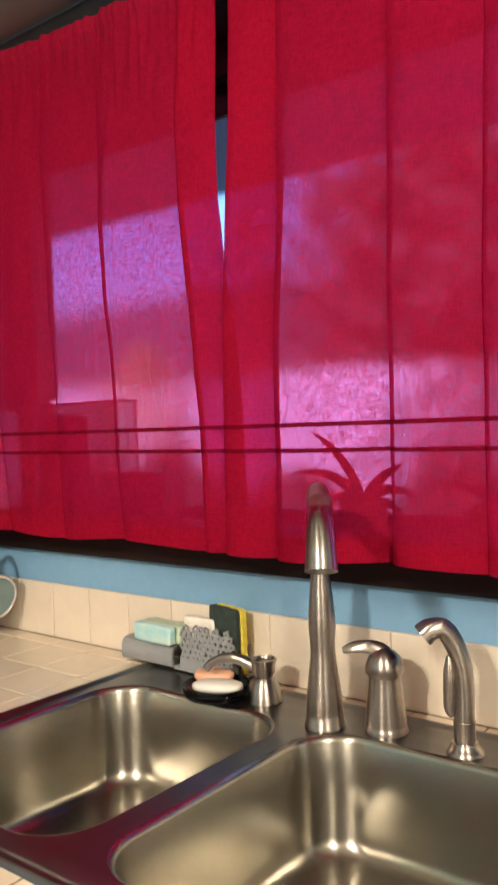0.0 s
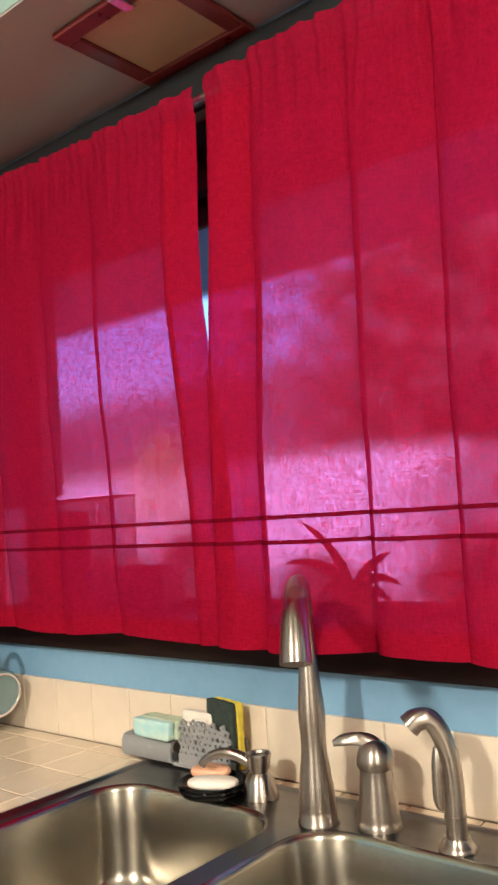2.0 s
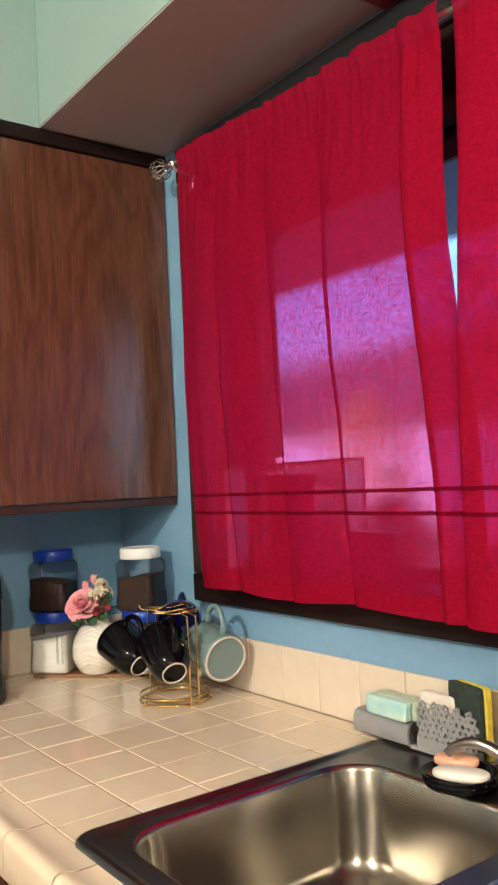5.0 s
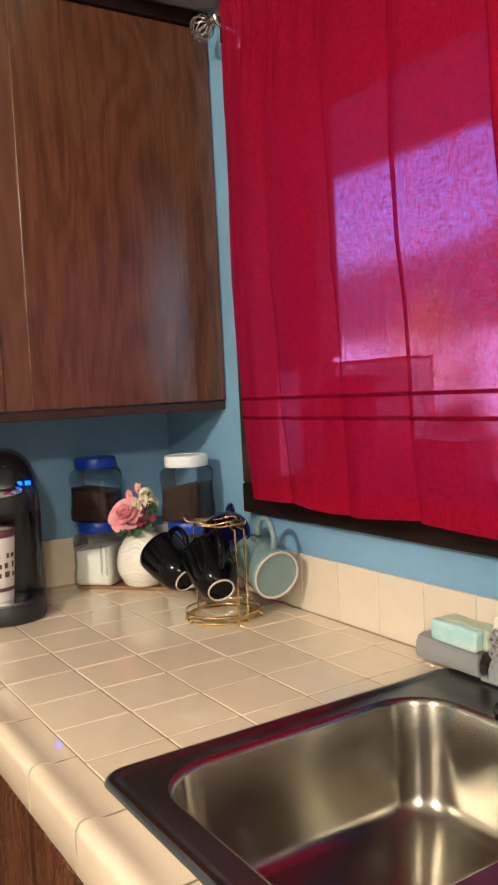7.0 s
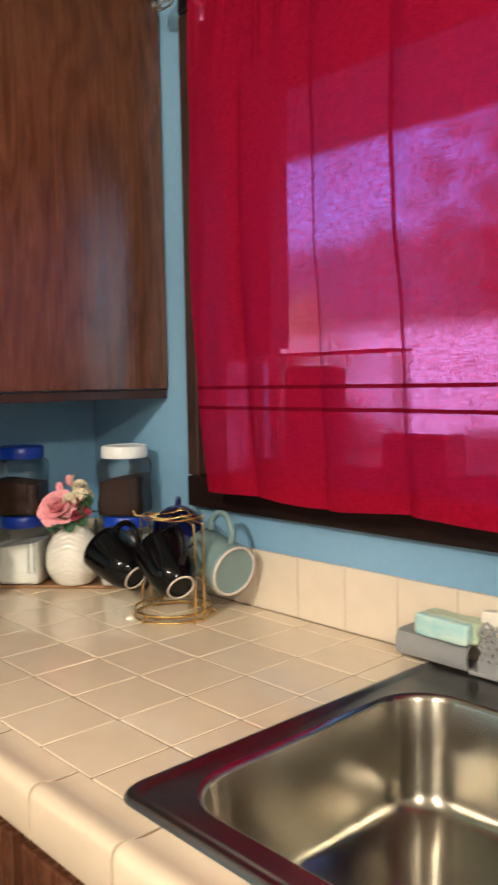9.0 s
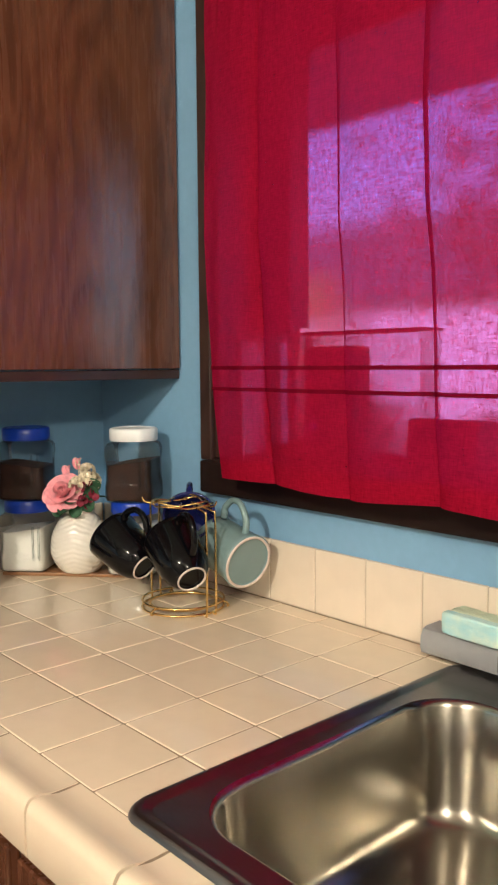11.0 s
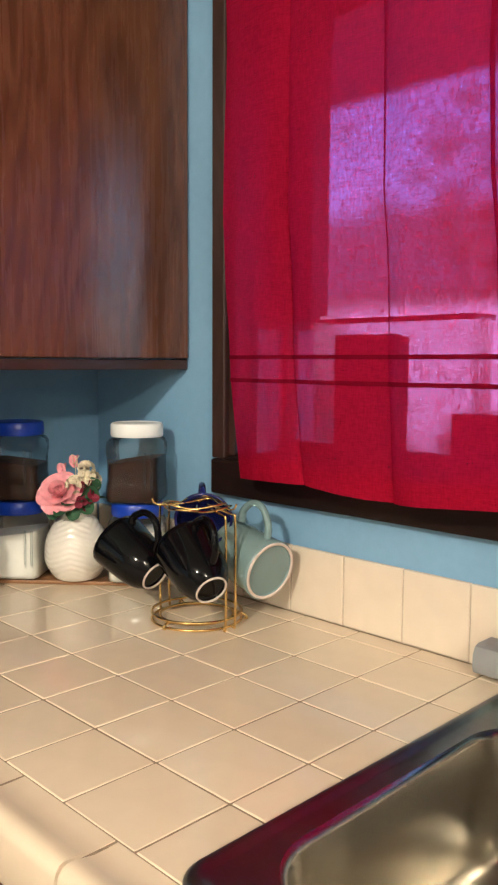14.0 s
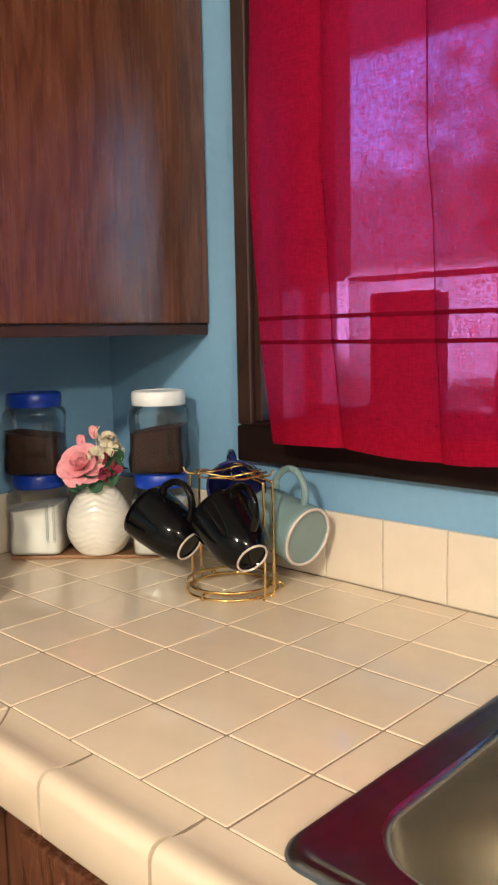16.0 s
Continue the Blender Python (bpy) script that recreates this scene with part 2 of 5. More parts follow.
# same cotton, darkened in colour for the shade of the small folds
M_TUCK = cloth("crimson_tuck_fold_shade", (0.21, 0.003, 0.020), (0.12, 0.001, 0.012), 0.008)
M_HEM = cloth("crimson_double_cotton", (0.41, 0.0065, 0.033), (0.36, 0.003, 0.032), 0.035)
M_GLASS = hazy("scatter_blur_glass", 0.21, 1.2)
M_JAR = clear("clear_jar_plastic", (0.93, 0.95, 0.95), 0.06, ior=1.45)
M_BLACK = mat("black_glaze", (0.003, 0.003, 0.004), 0.045, vary=0.2, scale=10, rough_vary=0.02, bump=0.05, bump_scale=45)
M_BLACK.node_tree.nodes["Principled BSDF"].inputs["Specular IOR Level"].default_value = 0.22
M_NAVY = mat("cobalt_glaze", (0.012, 0.016, 0.10), 0.10, vary=0.3, scale=16, rough_vary=0.03, coat=0.5)
M_GREYMUG = mat("blue_grey_glaze", (0.18, 0.26, 0.275), 0.12, vary=0.08, scale=12, rough_vary=0.04, coat=0.3)
M_BARE = mat("unglazed_foot", (0.62, 0.52, 0.47), 0.8, vary=0.12, scale=60)
M_BLACKPL = mat("black_plastic", (0.010, 0.010, 0.012), 0.22, vary=0.2, scale=12, rough_vary=0.08)
M_MATTE = mat("matte_black_plastic", (0.018, 0.017, 0.017), 0.5, vary=0.2, scale=12)
M_BLUELID = mat("blue_lid_plastic", (0.012, 0.045, 0.42), 0.32, vary=0.1, scale=20)
M_WHITELID = mat("white_lid_plastic", (0.84, 0.85, 0.87), 0.4, vary=0.05, scale=20)
M_COFFEE = mat("ground_coffee", (0.032, 0.010, 0.0055), 0.95, vary=0.4, scale=60, fine=0.3, fine_scale=400, bump=0.6, bump_scale=500)
M_SUGAR = mat("white_powder", (0.86, 0.82, 0.77), 0.9, vary=0.05, scale=30, bump=0.3, bump_scale=400)
M_VASE = mat("white_relief_ceramic", (0.80, 0.76, 0.69), 0.2, vary=0.05, scale=20)
M_ROSE = mat("pink_silk_petal", (0.86, 0.37, 0.42), 0.7, vary=0.25, scale=60)
M_IVORY = mat("ivory_silk_petal", (0.70, 0.62, 0.46), 0.75, vary=0.2, scale=60)
M_MAROON = mat("maroon_silk_petal", (0.20, 0.012, 0.035), 0.7, vary=0.3, scale=60)
M_LEAF = mat("green_silk_leaf", (0.035, 0.10, 0.045), 0.6, vary=0.3, scale=60)
M_TRAY = mat("brown_tray_wood", (0.30, 0.15, 0.06), 0.45, vary=0.2, scale=20, stretch=(1, 6, 6))
M_HOLDER = mat("grey_silicone", (0.27, 0.27, 0.28), 0.5, vary=0.08, scale=30)
M_SCOUR = mat("dark_green_scourer", (0.030, 0.045, 0.038), 0.95, vary=0.4, scale=120, bump=1.0, bump_scale=500)
M_YELLOW = mat("yellow_sponge", (0.78, 0.62, 0.04), 0.9, vary=0.15, scale=90, bump=0.8, bump_scale=300)
M_WSPONGE = mat("white_sponge", (0.78, 0.72, 0.64), 0.9, vary=0.08, scale=90, bump=0.6, bump_scale=300)
M_BSPONGE = mat("aqua_patterned_sponge", (0.62, 0.74, 0.66), 0.9, vary=0.2, scale=34, second=(0.36, 0.64, 0.70), stretch=(1, 1, 2.0), bump=0.6, bump_scale=300)
M_GSPONGE = mat("pale_green_sponge", (0.50, 0.58, 0.42), 0.9, vary=0.12, scale=60, bump=0.8, bump_scale=300)
M_SOAPW = mat("white_soap", (0.84, 0.78, 0.72), 0.35, vary=0.04, scale=30)
M_SOAPO = mat("peach_soap", (0.78, 0.42, 0.26), 0.35, vary=0.06, scale=30)
M_PANEL = mat("tan_diffuser", (0.42, 0.27, 0.16), 0.45, vary=0.08, scale=14, bump=0.3, bump_scale=160)
M_PANELFR = mat("maroon_lamp_frame", (0.16, 0.022, 0.020), 0.3, vary=0.25, scale=14)
M_PAPER = mat("printed_white_paper", (0.74, 0.70, 0.68), 0.5, vary=0.05, scale=40)
M_PRINT = mat("brown_print", (0.10, 0.035, 0.035), 0.5, vary=0.2, scale=60)
M_LED = glow("blue_led", (0.02, 0.06, 1.0), 4)
M_EAVE = mat("blue_grey_eave_board", (0.055, 0.14, 0.38), 0.6, vary=0.15, scale=4)
M_SIDING = mat("pale_siding", (0.58, 0.56, 0.53), 0.7, vary=0.1, scale=4)
M_SHEER = mat("pale_drawn_curtain", (0.42, 0.40, 0.42), 0.6)
M_ROOF = mat("grey_shingle", (0.085, 0.075, 0.08), 0.9, vary=0.3, scale=20)
M_GRASS = mat("winter_lawn", (0.30, 0.27, 0.20), 0.9, vary=0.4, scale=0.8, fine=0.2, fine_scale=20)
M_CROWN = mat("brown_autumn_leaves", (0.075, 0.055, 0.04), 0.8, vary=0.4, scale=2)
M_BUSH = mat("yellow_autumn_foliage", (0.72, 0.58, 0.22), 0.8, vary=0.5, scale=3)
M_HEDGE = mat("dark_hedge_foliage", (0.045, 0.040, 0.034), 0.8, vary=0.5, scale=3)
M_BARK = mat("bark", (0.06, 0.045, 0.035), 0.9, vary=0.4, scale=12)
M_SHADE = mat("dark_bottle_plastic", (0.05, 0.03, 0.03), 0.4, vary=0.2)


# ---- mesh tools ----
def obj(name, bm, material, parent=None, label="", smooth=False):
    me = bpy.data.meshes.new(name)
    bmesh.ops.recalc_face_normals(bm, faces=bm.faces)
    bm.to_mesh(me)
    bm.free()
    me.materials.append(material)
    if smooth:
        me.shade_smooth()
        if smooth is not True:
            me.set_sharp_from_angle(angle=radians(smooth))
    ob = new(name, me)
    if parent:
        ob.parent = parent
    if label:
        ob["label"] = label
    return ob


def part(name, bm, material, parent, label="", smooth=False):
    return obj(name, bm, material, parent, label, smooth)


def thing(name, at, label, category, group="", rz=0):
    e = new(name)
    e.empty_display_size = 0.03
    e.matrix_world = pose(*at, 0, 0, rz)
    return tagged(e, label, category, group)


def box(x0, x1, y0, y1, z0, z1, bevel=0.0, seg=2, bm=None):
    bm = bm or bmesh.new()
    r = bmesh.ops.create_cube(bm, size=1)
    for v in r["verts"]:
        v.co = Vector((x0 + (v.co.x + 0.5) * (x1 - x0), y0 + (v.co.y + 0.5) * (y1 - y0), z0 + (v.co.z + 0.5) * (z1 - z0)))
    if bevel:
        es = {e for v in r["verts"] for e in v.link_edges}
        bmesh.ops.bevel(bm, geom=list(es), offset=bevel, segments=seg, profile=0.5, affect="EDGES")
    return bm


def lathe(profile, n=32, at=(0, 0, 0), bm=None, cap=True):
    """Profile of (radius, height) turned round the vertical."""
    bm = bm or bmesh.new()
    rings = []
    for r, z in profile:
        rings.append([bm.verts.new((at[0] + r * math.cos(2 * math.pi * i / n), at[1] + r * math.sin(2 * math.pi * i / n), at[2] + z)) for i in range(n)])
    for a, b in zip(rings, rings[1:]):
        for i in range(n):
            bm.faces.new((a[i], a[(i + 1) % n], b[(i + 1) % n], b[i]))
    if cap:
        bm.faces.new(rings[0][::-1])
        bm.faces.new(rings[-1])
    return bm


def spline(pts, steps=8):
    """A smooth line through the points (Catmull-Rom)."""
    p = [Vector(q) for q in pts]
    p = [2 * p[0] - p[1], *p, 2 * p[-1] - p[-2]]
    out = []
    for i in range(1, len(p) - 2):
        for k in range(steps):
            t = k / steps
            a, b, c, d = p[i - 1], p[i], p[i + 1], p[i + 2]
            out.append(0.5 * ((2 * b) + (c - a) * t + (2 * a - 5 * b + 4 * c - d) * t * t + (3 * b - a - 3 * c + d) * t ** 3))
    out.append(p[-2])
    return out


def tube(path, radius, n=14, bm=None, cap=True, closed=False, flat=1.0):
    """A round bar along the path; radius is a number or one per point."""
    bm = bm or bmesh.new()
    pts = [Vector(q) for q in path]
    k = len(pts)
    rad = radius if isinstance(radius, (list, tuple)) else [radius] * k
    rings, side = [], None
    for i in range(k):
        a = pts[(i - 1) % k] if closed or i else pts[0]
        b = pts[(i + 1) % k] if closed or i < k - 1 else pts[-1]
        d = (b - a).normalized()
        if side is None:
            side = d.orthogonal().normalized()
        side = (side - d * side.dot(d)).normalized()
        up = d.cross(side)
        rings.append([bm.verts.new(pts[i] + rad[i] * (math.cos(2 * math.pi * j / n) * side + flat * math.sin(2 * math.pi * j / n) * up)) for j in range(n)])
    pairs = list(zip(rings, rings[1:])) + ([(rings[-1], rings[0])] if closed else [])
    for a, b in pairs:
        for j in range(n):
            bm.faces.new((a[j], a[(j + 1) % n], b[(j + 1) % n], b[j]))
    if cap and not closed:
        bm.faces.new(rings[0][::-1])
        bm.faces.new(rings[-1])
    return bm


def stretch_radii(knots, count):
    """Radii spread evenly over count points, from a short list."""
    return [float(v) for v in np.interp(np.linspace(0, 1, count), np.linspace(0, 1, len(knots)), knots)]


def rounded(x0, x1, y0, y1, r, z, n=8):
    """Points of a rounded rectangle, counter-clockwise."""
    out = []
    for cx, cy, a0 in ((x1 - r, y1 - r, 0), (x0 + r, y1 - r, 90), (x0 + r, y0 + r, 180), (x1 - r, y0 + r, 270)):
        for i in range(n + 1):
            a = radians(a0 + 90 * i / n)
            out.append(Vector((cx + r * math.cos(a), cy + r * math.sin(a), z)))
    return out


def loft(loops, bm=None, cap_first=False, cap_last=False):
    bm = bm or bmesh.new()
    rings = [[bm.verts.new(p) for p in lp] for lp in loops]
    n = len(rings[0])
    for a, b in zip(rings, rings[1:]):
        for i in range(n):
            bm.faces.new((a[i], a[(i + 1) % n], b[(i + 1) % n], b[i]))
    if cap_first:
        bm.faces.new(rings[0][::-1])
    if cap_last:
        bm.faces.new(rings[-1])
    return bm


def extrude(profile, axis, a, b):
    """A closed outline of (u, w) swept from a to b along x (u is y) or y (u is x); w is z."""
    bm = bmesh.new()
    ends = []
    for s in (a, b):
        ends.append([bm.verts.new((s, u, w) if axis == "x" else (u, s, w)) for u, w in profile])
    n = len(profile)
    for i in range(n):
        bm.faces.new((ends[0][i], ends[0][(i + 1) % n], ends[1][(i + 1) % n], ends[1][i]))
    bm.faces.new(ends[0][::-1])
    bm.faces.new(ends[1])
    return bm


# ---- the room's shell ----
WEST, NORTH, EAST, SOUTH, CEIL = -1.985, 1.083, 1.75, -2.6, 2.46
WX0, WX1, WZ0, WZ1 = -1.572, 0.115, 1.152, 2.035  # window opening
OUT = 1.26  # outer face of the north wall


def structure(name, bm, material, label):
    return tagged(obj(name, bm, material), label, name.split("_")[0], kind="structure")


bm = box(WEST - 0.12, EAST + 0.12, NORTH, OUT, 0, WZ0)
box(WEST - 0.12, EAST + 0.12, NORTH, OUT, WZ1, CEIL + 0.1, bm=bm)
box(WEST - 0.12, WX0, NORTH, OUT, WZ0, WZ1, bm=bm)
box(WX1, EAST + 0.12, NORTH, OUT, WZ0, WZ1, bm=bm)
structure("wall_north", bm, M_WALL, "teal painted kitchen wall with the window opening")
structure("wall_west", box(WEST - 0.12, WEST, SOUTH, NORTH, 0, CEIL + 0.1), M_WALL, "teal painted kitchen wall behind the jars")
structure("wall_east", box(EAST, EAST + 0.12, SOUTH, NORTH, 0, CEIL + 0.1), M_CREAM, "plain cream painted kitchen wall")
structure("wall_south", box(WEST - 0.12, EAST + 0.12, SOUTH - 0.12, SOUTH, 0, CEIL + 0.1), M_CREAM, "plain cream painted kitchen wall")
structure("floor", box(WEST - 0.12, EAST + 0.12, SOUTH - 0.12, OUT, -0.08, 0), M_FLOOR, "brown vinyl kitchen floor")
structure("ceiling", box(WEST, EAST, SOUTH, NORTH, CEIL, CEIL + 0.1), M_CEIL, "off-white painted ceiling")
SOFF, SY, SX = 2.138, 0.766, -1.685
structure("soffit_underside", box(WEST + 0.001, EAST - 0.001, SY + 0.001, NORTH - 0.001, SOFF, SOFF + 0.0035), M_UNDER, "dull grey underside of the soffit with red bounce in its colour")
bm = box(WEST, EAST, SY, NORTH, SOFF + 0.004, CEIL)
box(WEST, SX, SOUTH, SY - 0.001, SOFF, CEIL, bm=bm)
structure("soffit", bm, M_MINT, "pale mint painted soffit over the window and cabinets")

# window: casing, jambs, sashes, glass
win = thing("window_1", (-0.73, NORTH, WZ0), "dark brown wooden window with flat casing behind curtains", "window")
win["kind"] = "structure"


def wpart(name, bm, material, label="", smooth=False):
    ob = part(name, bm, material, win, label, smooth)
    ob.matrix_parent_inverse = win.matrix_world.inverted()
    return ob


CF = 1.058
wpart("casing", box(-1.606, 0.15, CF, NORTH, 1.087, WZ0 - 0.004, 0.004), M_TRIM, "worn dark brown lower casing board, curtain shade in its colour")
wpart("casing", box(-1.606, 0.15, CF, NORTH, WZ1 + 0.004, 2.120, 0.006, 3), M_HEAD, "dark charcoal head casing")
wpart("casing", box(-1.606, WX0, CF + 0.002, NORTH, WZ0 - 0.003, WZ1 + 0.003, 0.004), M_TRIMV)
wpart("casing", box(WX1, 0.15, CF + 0.002, NORTH, WZ0 - 0.003, WZ1 + 0.003, 0.004), M_TRIMV)
wpart("sill", box(WX0, WX1, CF + 0.004, OUT + 0.03, WZ0 - 0.02, WZ0 + 0.003, 0.003), M_TRIM)
wpart("jamb", box(WX0 - 0.004, WX0 + 0.014, 1.1255, OUT + 0.02, WZ0 + 0.003, 1.375, 0.002), M_JAMB_LIT, "lower jamb with the daylight on it put into its pale colour")
wpart("jamb", box(WX0 - 0.004, WX0 + 0.0145, NORTH - 0.012, 1.125, WZ0 + 0.003, 1.375, 0.002), M_TRIMV)
wpart("jamb", box(WX0 - 0.004, WX0 + 0.014, NORTH - 0.012, OUT + 0.02, 1.3755, WZ1 - 0.003, 0.002), M_TRIMV)
wpart("jamb", box(WX1 - 0.014, WX1 + 0.004, NORTH - 0.012, OUT + 0.02, WZ0 + 0.003, WZ1 - 0.003, 0.002), M_TRIMV)
wpart("head_jamb", box(WX0, WX1, NORTH - 0.012, OUT + 0.02, WZ1 - 0.018, WZ1 + 0.003, 0.002), M_TRIM)
SG = 1.205
GX0, GX1 = WX0 + 0.014, WX1 - 0.014
wpart("sash_rail", box(GX0, GX1, SG - 0.018, SG + 0.018, WZ0 + 0.003, WZ0 + 0.022, 0.003), M_TRIM)
wpart("sash_rail", box(GX0, GX1, SG - 0.018, SG + 0.018, WZ1 - 0.075, WZ1 - 0.018, 0.003), M_TRIM)
wpart("sash_stile", box(GX0, -1.494, SG - 0.016, SG + 0.016, 1.3890, WZ1 - 0.075, 0.003), M_TRIMV)
wpart("sash_stile", box(GX0, GX0 + 0.010, SG - 0.016, SG + 0.016, WZ0 + 0.022, 1.3885, 0.002), M_TRIMV)
wpart("sash_stile", box(GX1 - 0.045, GX1, SG - 0.016, SG + 0.016, WZ0 + 0.022, WZ1 - 0.075, 0.003), M_TRIMV)
pane = wpart("pane", box(GX0 + 0.010, GX1 - 0.045, SG - 0.002, SG + 0.002, WZ0 + 0.022, WZ1 - 0.075), M_GLASS, "window glass roughened to add the blur of the cloth")
pane.visible_shadow = False
wpart("storm_stile", box(WX0 + 0.015, -1.520, 1.236, OUT + 0.012, 1.40, WZ1 - 0.02, 0.003), M_TRIMV)
wpart("storm_stile", box(0.055, WX1 - 0.002, 1.236, OUT + 0.012, WZ0 + 0.004, WZ1 - 0.02, 0.003), M_TRIMV)

# dark board added to mask the eave's bright front edge
wpart("eave_edge_mask", box(WX0 + 0.002, WX1 - 0.002, OUT - 0.014, OUT + 0.0004, 1.915, WZ1 - 0.02, 0.002), M_TRIM)

# outdoors: lawn, eave, a neighbouring house, shrubs and a bare tree
structure("ground", box(-60, 60, OUT + 0.02, 90, -0.5, -0.4), M_GRASS, "pale winter lawn reaching to the horizon")
eave = structure("eave", box(-3, 2, OUT + 0.001, 1.68, 1.922, 2.0), M_EAVE, "blue-grey painted eave boards outside the window")


def house(x, y, w, d, eave_z, ridge_z, label):
    hs = thing("house", (x, y, -0.4), label, "house")
    part("wall", box(-w / 2, w / 2, 0, d, 0, eave_z), M_SIDING, hs)
    part("roof", extrude([(-0.14, eave_z - 0.04), (-0.14, eave_z + 0.04), (d / 2, ridge_z), (d + 0.45, eave_z + 0.02), (d + 0.45, eave_z - 0.1), (d / 2, ridge_z - 0.12)], "x", -w / 2 - 0.3, w / 2 + 0.3), M_ROOF, hs, "grey-brown shingle roof")
    for k in (-0.40, -0.02, 0.40):
        wdw = part("window", box(k * w - 0.5, k * w + 0.5, -0.06, 0.02, 0.95, 1.95, 0.02), M_WHITELID, hs, "white framed window")
        part("pane", box(k * w - 0.42, k * w + 0.42, -0.075, -0.062, 1.03, 1.87), M_SHEER, wdw, "pane with drawn pale curtains")
    return hs


house(-7.5, 6.6, 15, 5.5, 2.36, 3.75, "long pale sided neighbouring house with a shingle roof")


def shrub(x, y, r, h, seed, label, foliage=None):
    rng = random.Random(seed)
    sh = thing("shrub", (x, y, -0.4), label, "shrub", "shrubs in the yard")
    bm = bmesh.new()
    for _ in range(8):
        a = rng.uniform(0, 6.28)
        tube(spline([(0, 0, 0), (0.3 * r * math.cos(a), 0.3 * r * math.sin(a), h * 0.5), (0.7 * r * math.cos(a), 0.7 * r * math.sin(a), h * 0.9)], 3), [0.03] * 4 + [0.015] * 3, 5, bm)
    part("stems", bm, M_BARK, sh)
    bm = bmesh.new()
    for _ in range(900 if foliage is None else 1500):
        u, a, q = rng.random(), rng.uniform(0, 6.28), rng.uniform(0.35, 1)
        rr = r * q * math.sin(math.pi * min(0.93, 0.15 + 0.8 * u)) * rng.uniform(0.75, 1.1)
        c = Vector((rr * math.cos(a), rr * math.sin(a), 0.1 + h * u))
        d1, d2 = Vector((rng.gauss(0, 1), rng.gauss(0, 1), rng.gauss(0, 1))).normalized() * 0.055, Vector((rng.gauss(0, 1), rng.gauss(0, 1), rng.gauss(0, 1))).normalized() * 0.036
        bm.faces.new([bm.verts.new(c + v) for v in (d1, d2, -d1, -d2)])
    part("leaves", bm, foliage or M_BUSH, sh)


for k, (hx, hh) in enumerate(((-7.0, 1.62), (-5.9, 1.72), (-4.7, 1.60), (-3.7, 1.74), (-2.75, 1.58), (-1.8, 1.70), (-0.8, 1.62), (0.3, 1.70))):
    shrub(hx, 3.9 + 0.12 * (k % 3), 0.72, hh - 0.24, 30 + k, "low dark hedge shrub outside the window", M_HEDGE)
shrub(-5.0, 5.0, 0.62, 2.32, 3, "rounded yard shrub with yellow-brown autumn leaves")
shrub(-1.9, 4.4, 0.6, 1.35, 4, "small yard shrub with yellow-brown autumn leaves")
shrub(-8.2, 5.2, 0.8, 1.9, 5, "tall yard shrub with yellow-brown autumn leaves")



def tree(x, y, trunk_h, crown_r, crown_h, seed):
    rng = random.Random(seed)
    tr = thing("tree", (x, y, -0.4), "leafy yard tree with an uneven crown", "tree")
    tip = (rng.uniform(-0.2, 0.2), rng.uniform(-0.2, 0.2), trunk_h + crown_h * 0.7)
    bm = tube(spline([(0, 0, 0), (0.05, 0.02, trunk_h * 0.6), (0.02, -0.04, trunk_h), tip], 5), stretch_radii([0.17, 0.13, 0.11, 0.03], 16), 10)
    ends = []
    for k in range(14):
        a, u = k * 2.4 + rng.uniform(-0.4, 0.4), rng.uniform(0.0, 0.6)
        z0 = trunk_h + crown_h * u * 0.8
        rr = crown_r * (1.0 - 0.5 * u) * rng.uniform(0.6, 1.0)
        e = Vector((rr * math.cos(a), rr * math.sin(a), z0 + crown_h * rng.uniform(0.02, 0.25)))
        tube(spline([(0, 0, z0 - 0.2), e * 0.5 + Vector((0, 0, z0 * 0.5 + 0.05)), e], 4), stretch_radii([0.05, 0.03, 0.012], 9), 6, bm)
        ends.append(e)
    part("trunk", bm, M_BARK, tr, "grey-brown bark", True)
    bm = bmesh.new()
    for e in ends + [Vector(tip)] * 3:
        for _ in range(640):
            c = e * rng.uniform(0.55, 1.0) + Vector((rng.gauss(0, 0.33), rng.gauss(0, 0.33), rng.gauss(0.1, 0.33)))
            if c.z < trunk_h - 0.25:
                continue
            d1 = Vector((rng.gauss(0, 1), rng.gauss(0, 1), rng.gauss(0, 1))).normalized() * 0.075
            d2 = Vector((rng.gauss(0, 1), rng.gauss(0, 1), rng.gauss(0, 1))).normalized() * 0.05
            bm.faces.new([bm.verts.new(c + v) for v in (d1, d2, -d1, -d2)])
    part("crown", bm, M_CROWN, tr, "brown autumn leaves")


tree(-1.40, 4.6, 2.35, 1.60, 2.6, 11)
tree(-9.6, 4.6, 2.9, 1.3, 2.4, 17)

# ---- counter: tiled top, edge caps, base cabinets ----
S = 0.1095
GX, GY, TOP = -1.065, 0.487, 0.91
SKX0, SKX1, SKY0, SKY1 = -1.016, -0.170, 0.482, 1.044
CE = 0.60  # right end of the counter
counter = thing("counter", (-1.0, 0.75, 0.80), "cream glazed tile counter with tan grout lines and rounded edge caps", "counter")


def cpart(name, bm, material, label="", smooth=False, parent=None):
    ob = part(name, bm, material, parent or counter, label, smooth)
    ob.matrix_parent_inverse = (parent or counter).matrix_world.inverted()
    return ob


GT = TOP - 0.0012
bm = box(WEST, SKX0 + 0.02, 0.44, NORTH, 0.865, GT)
box(SKX0 + 0.02, SKX1 - 0.02, 0.44, SKY0 + 0.02, 0.865, GT, bm=bm)
box(SKX0 + 0.02, SKX1 - 0.02, SKY1 - 0.02, NORTH, 0.865, GT, bm=bm)
box(SKX1 - 0.02, CE, 0.44, NORTH, 0.865, GT, bm=bm)
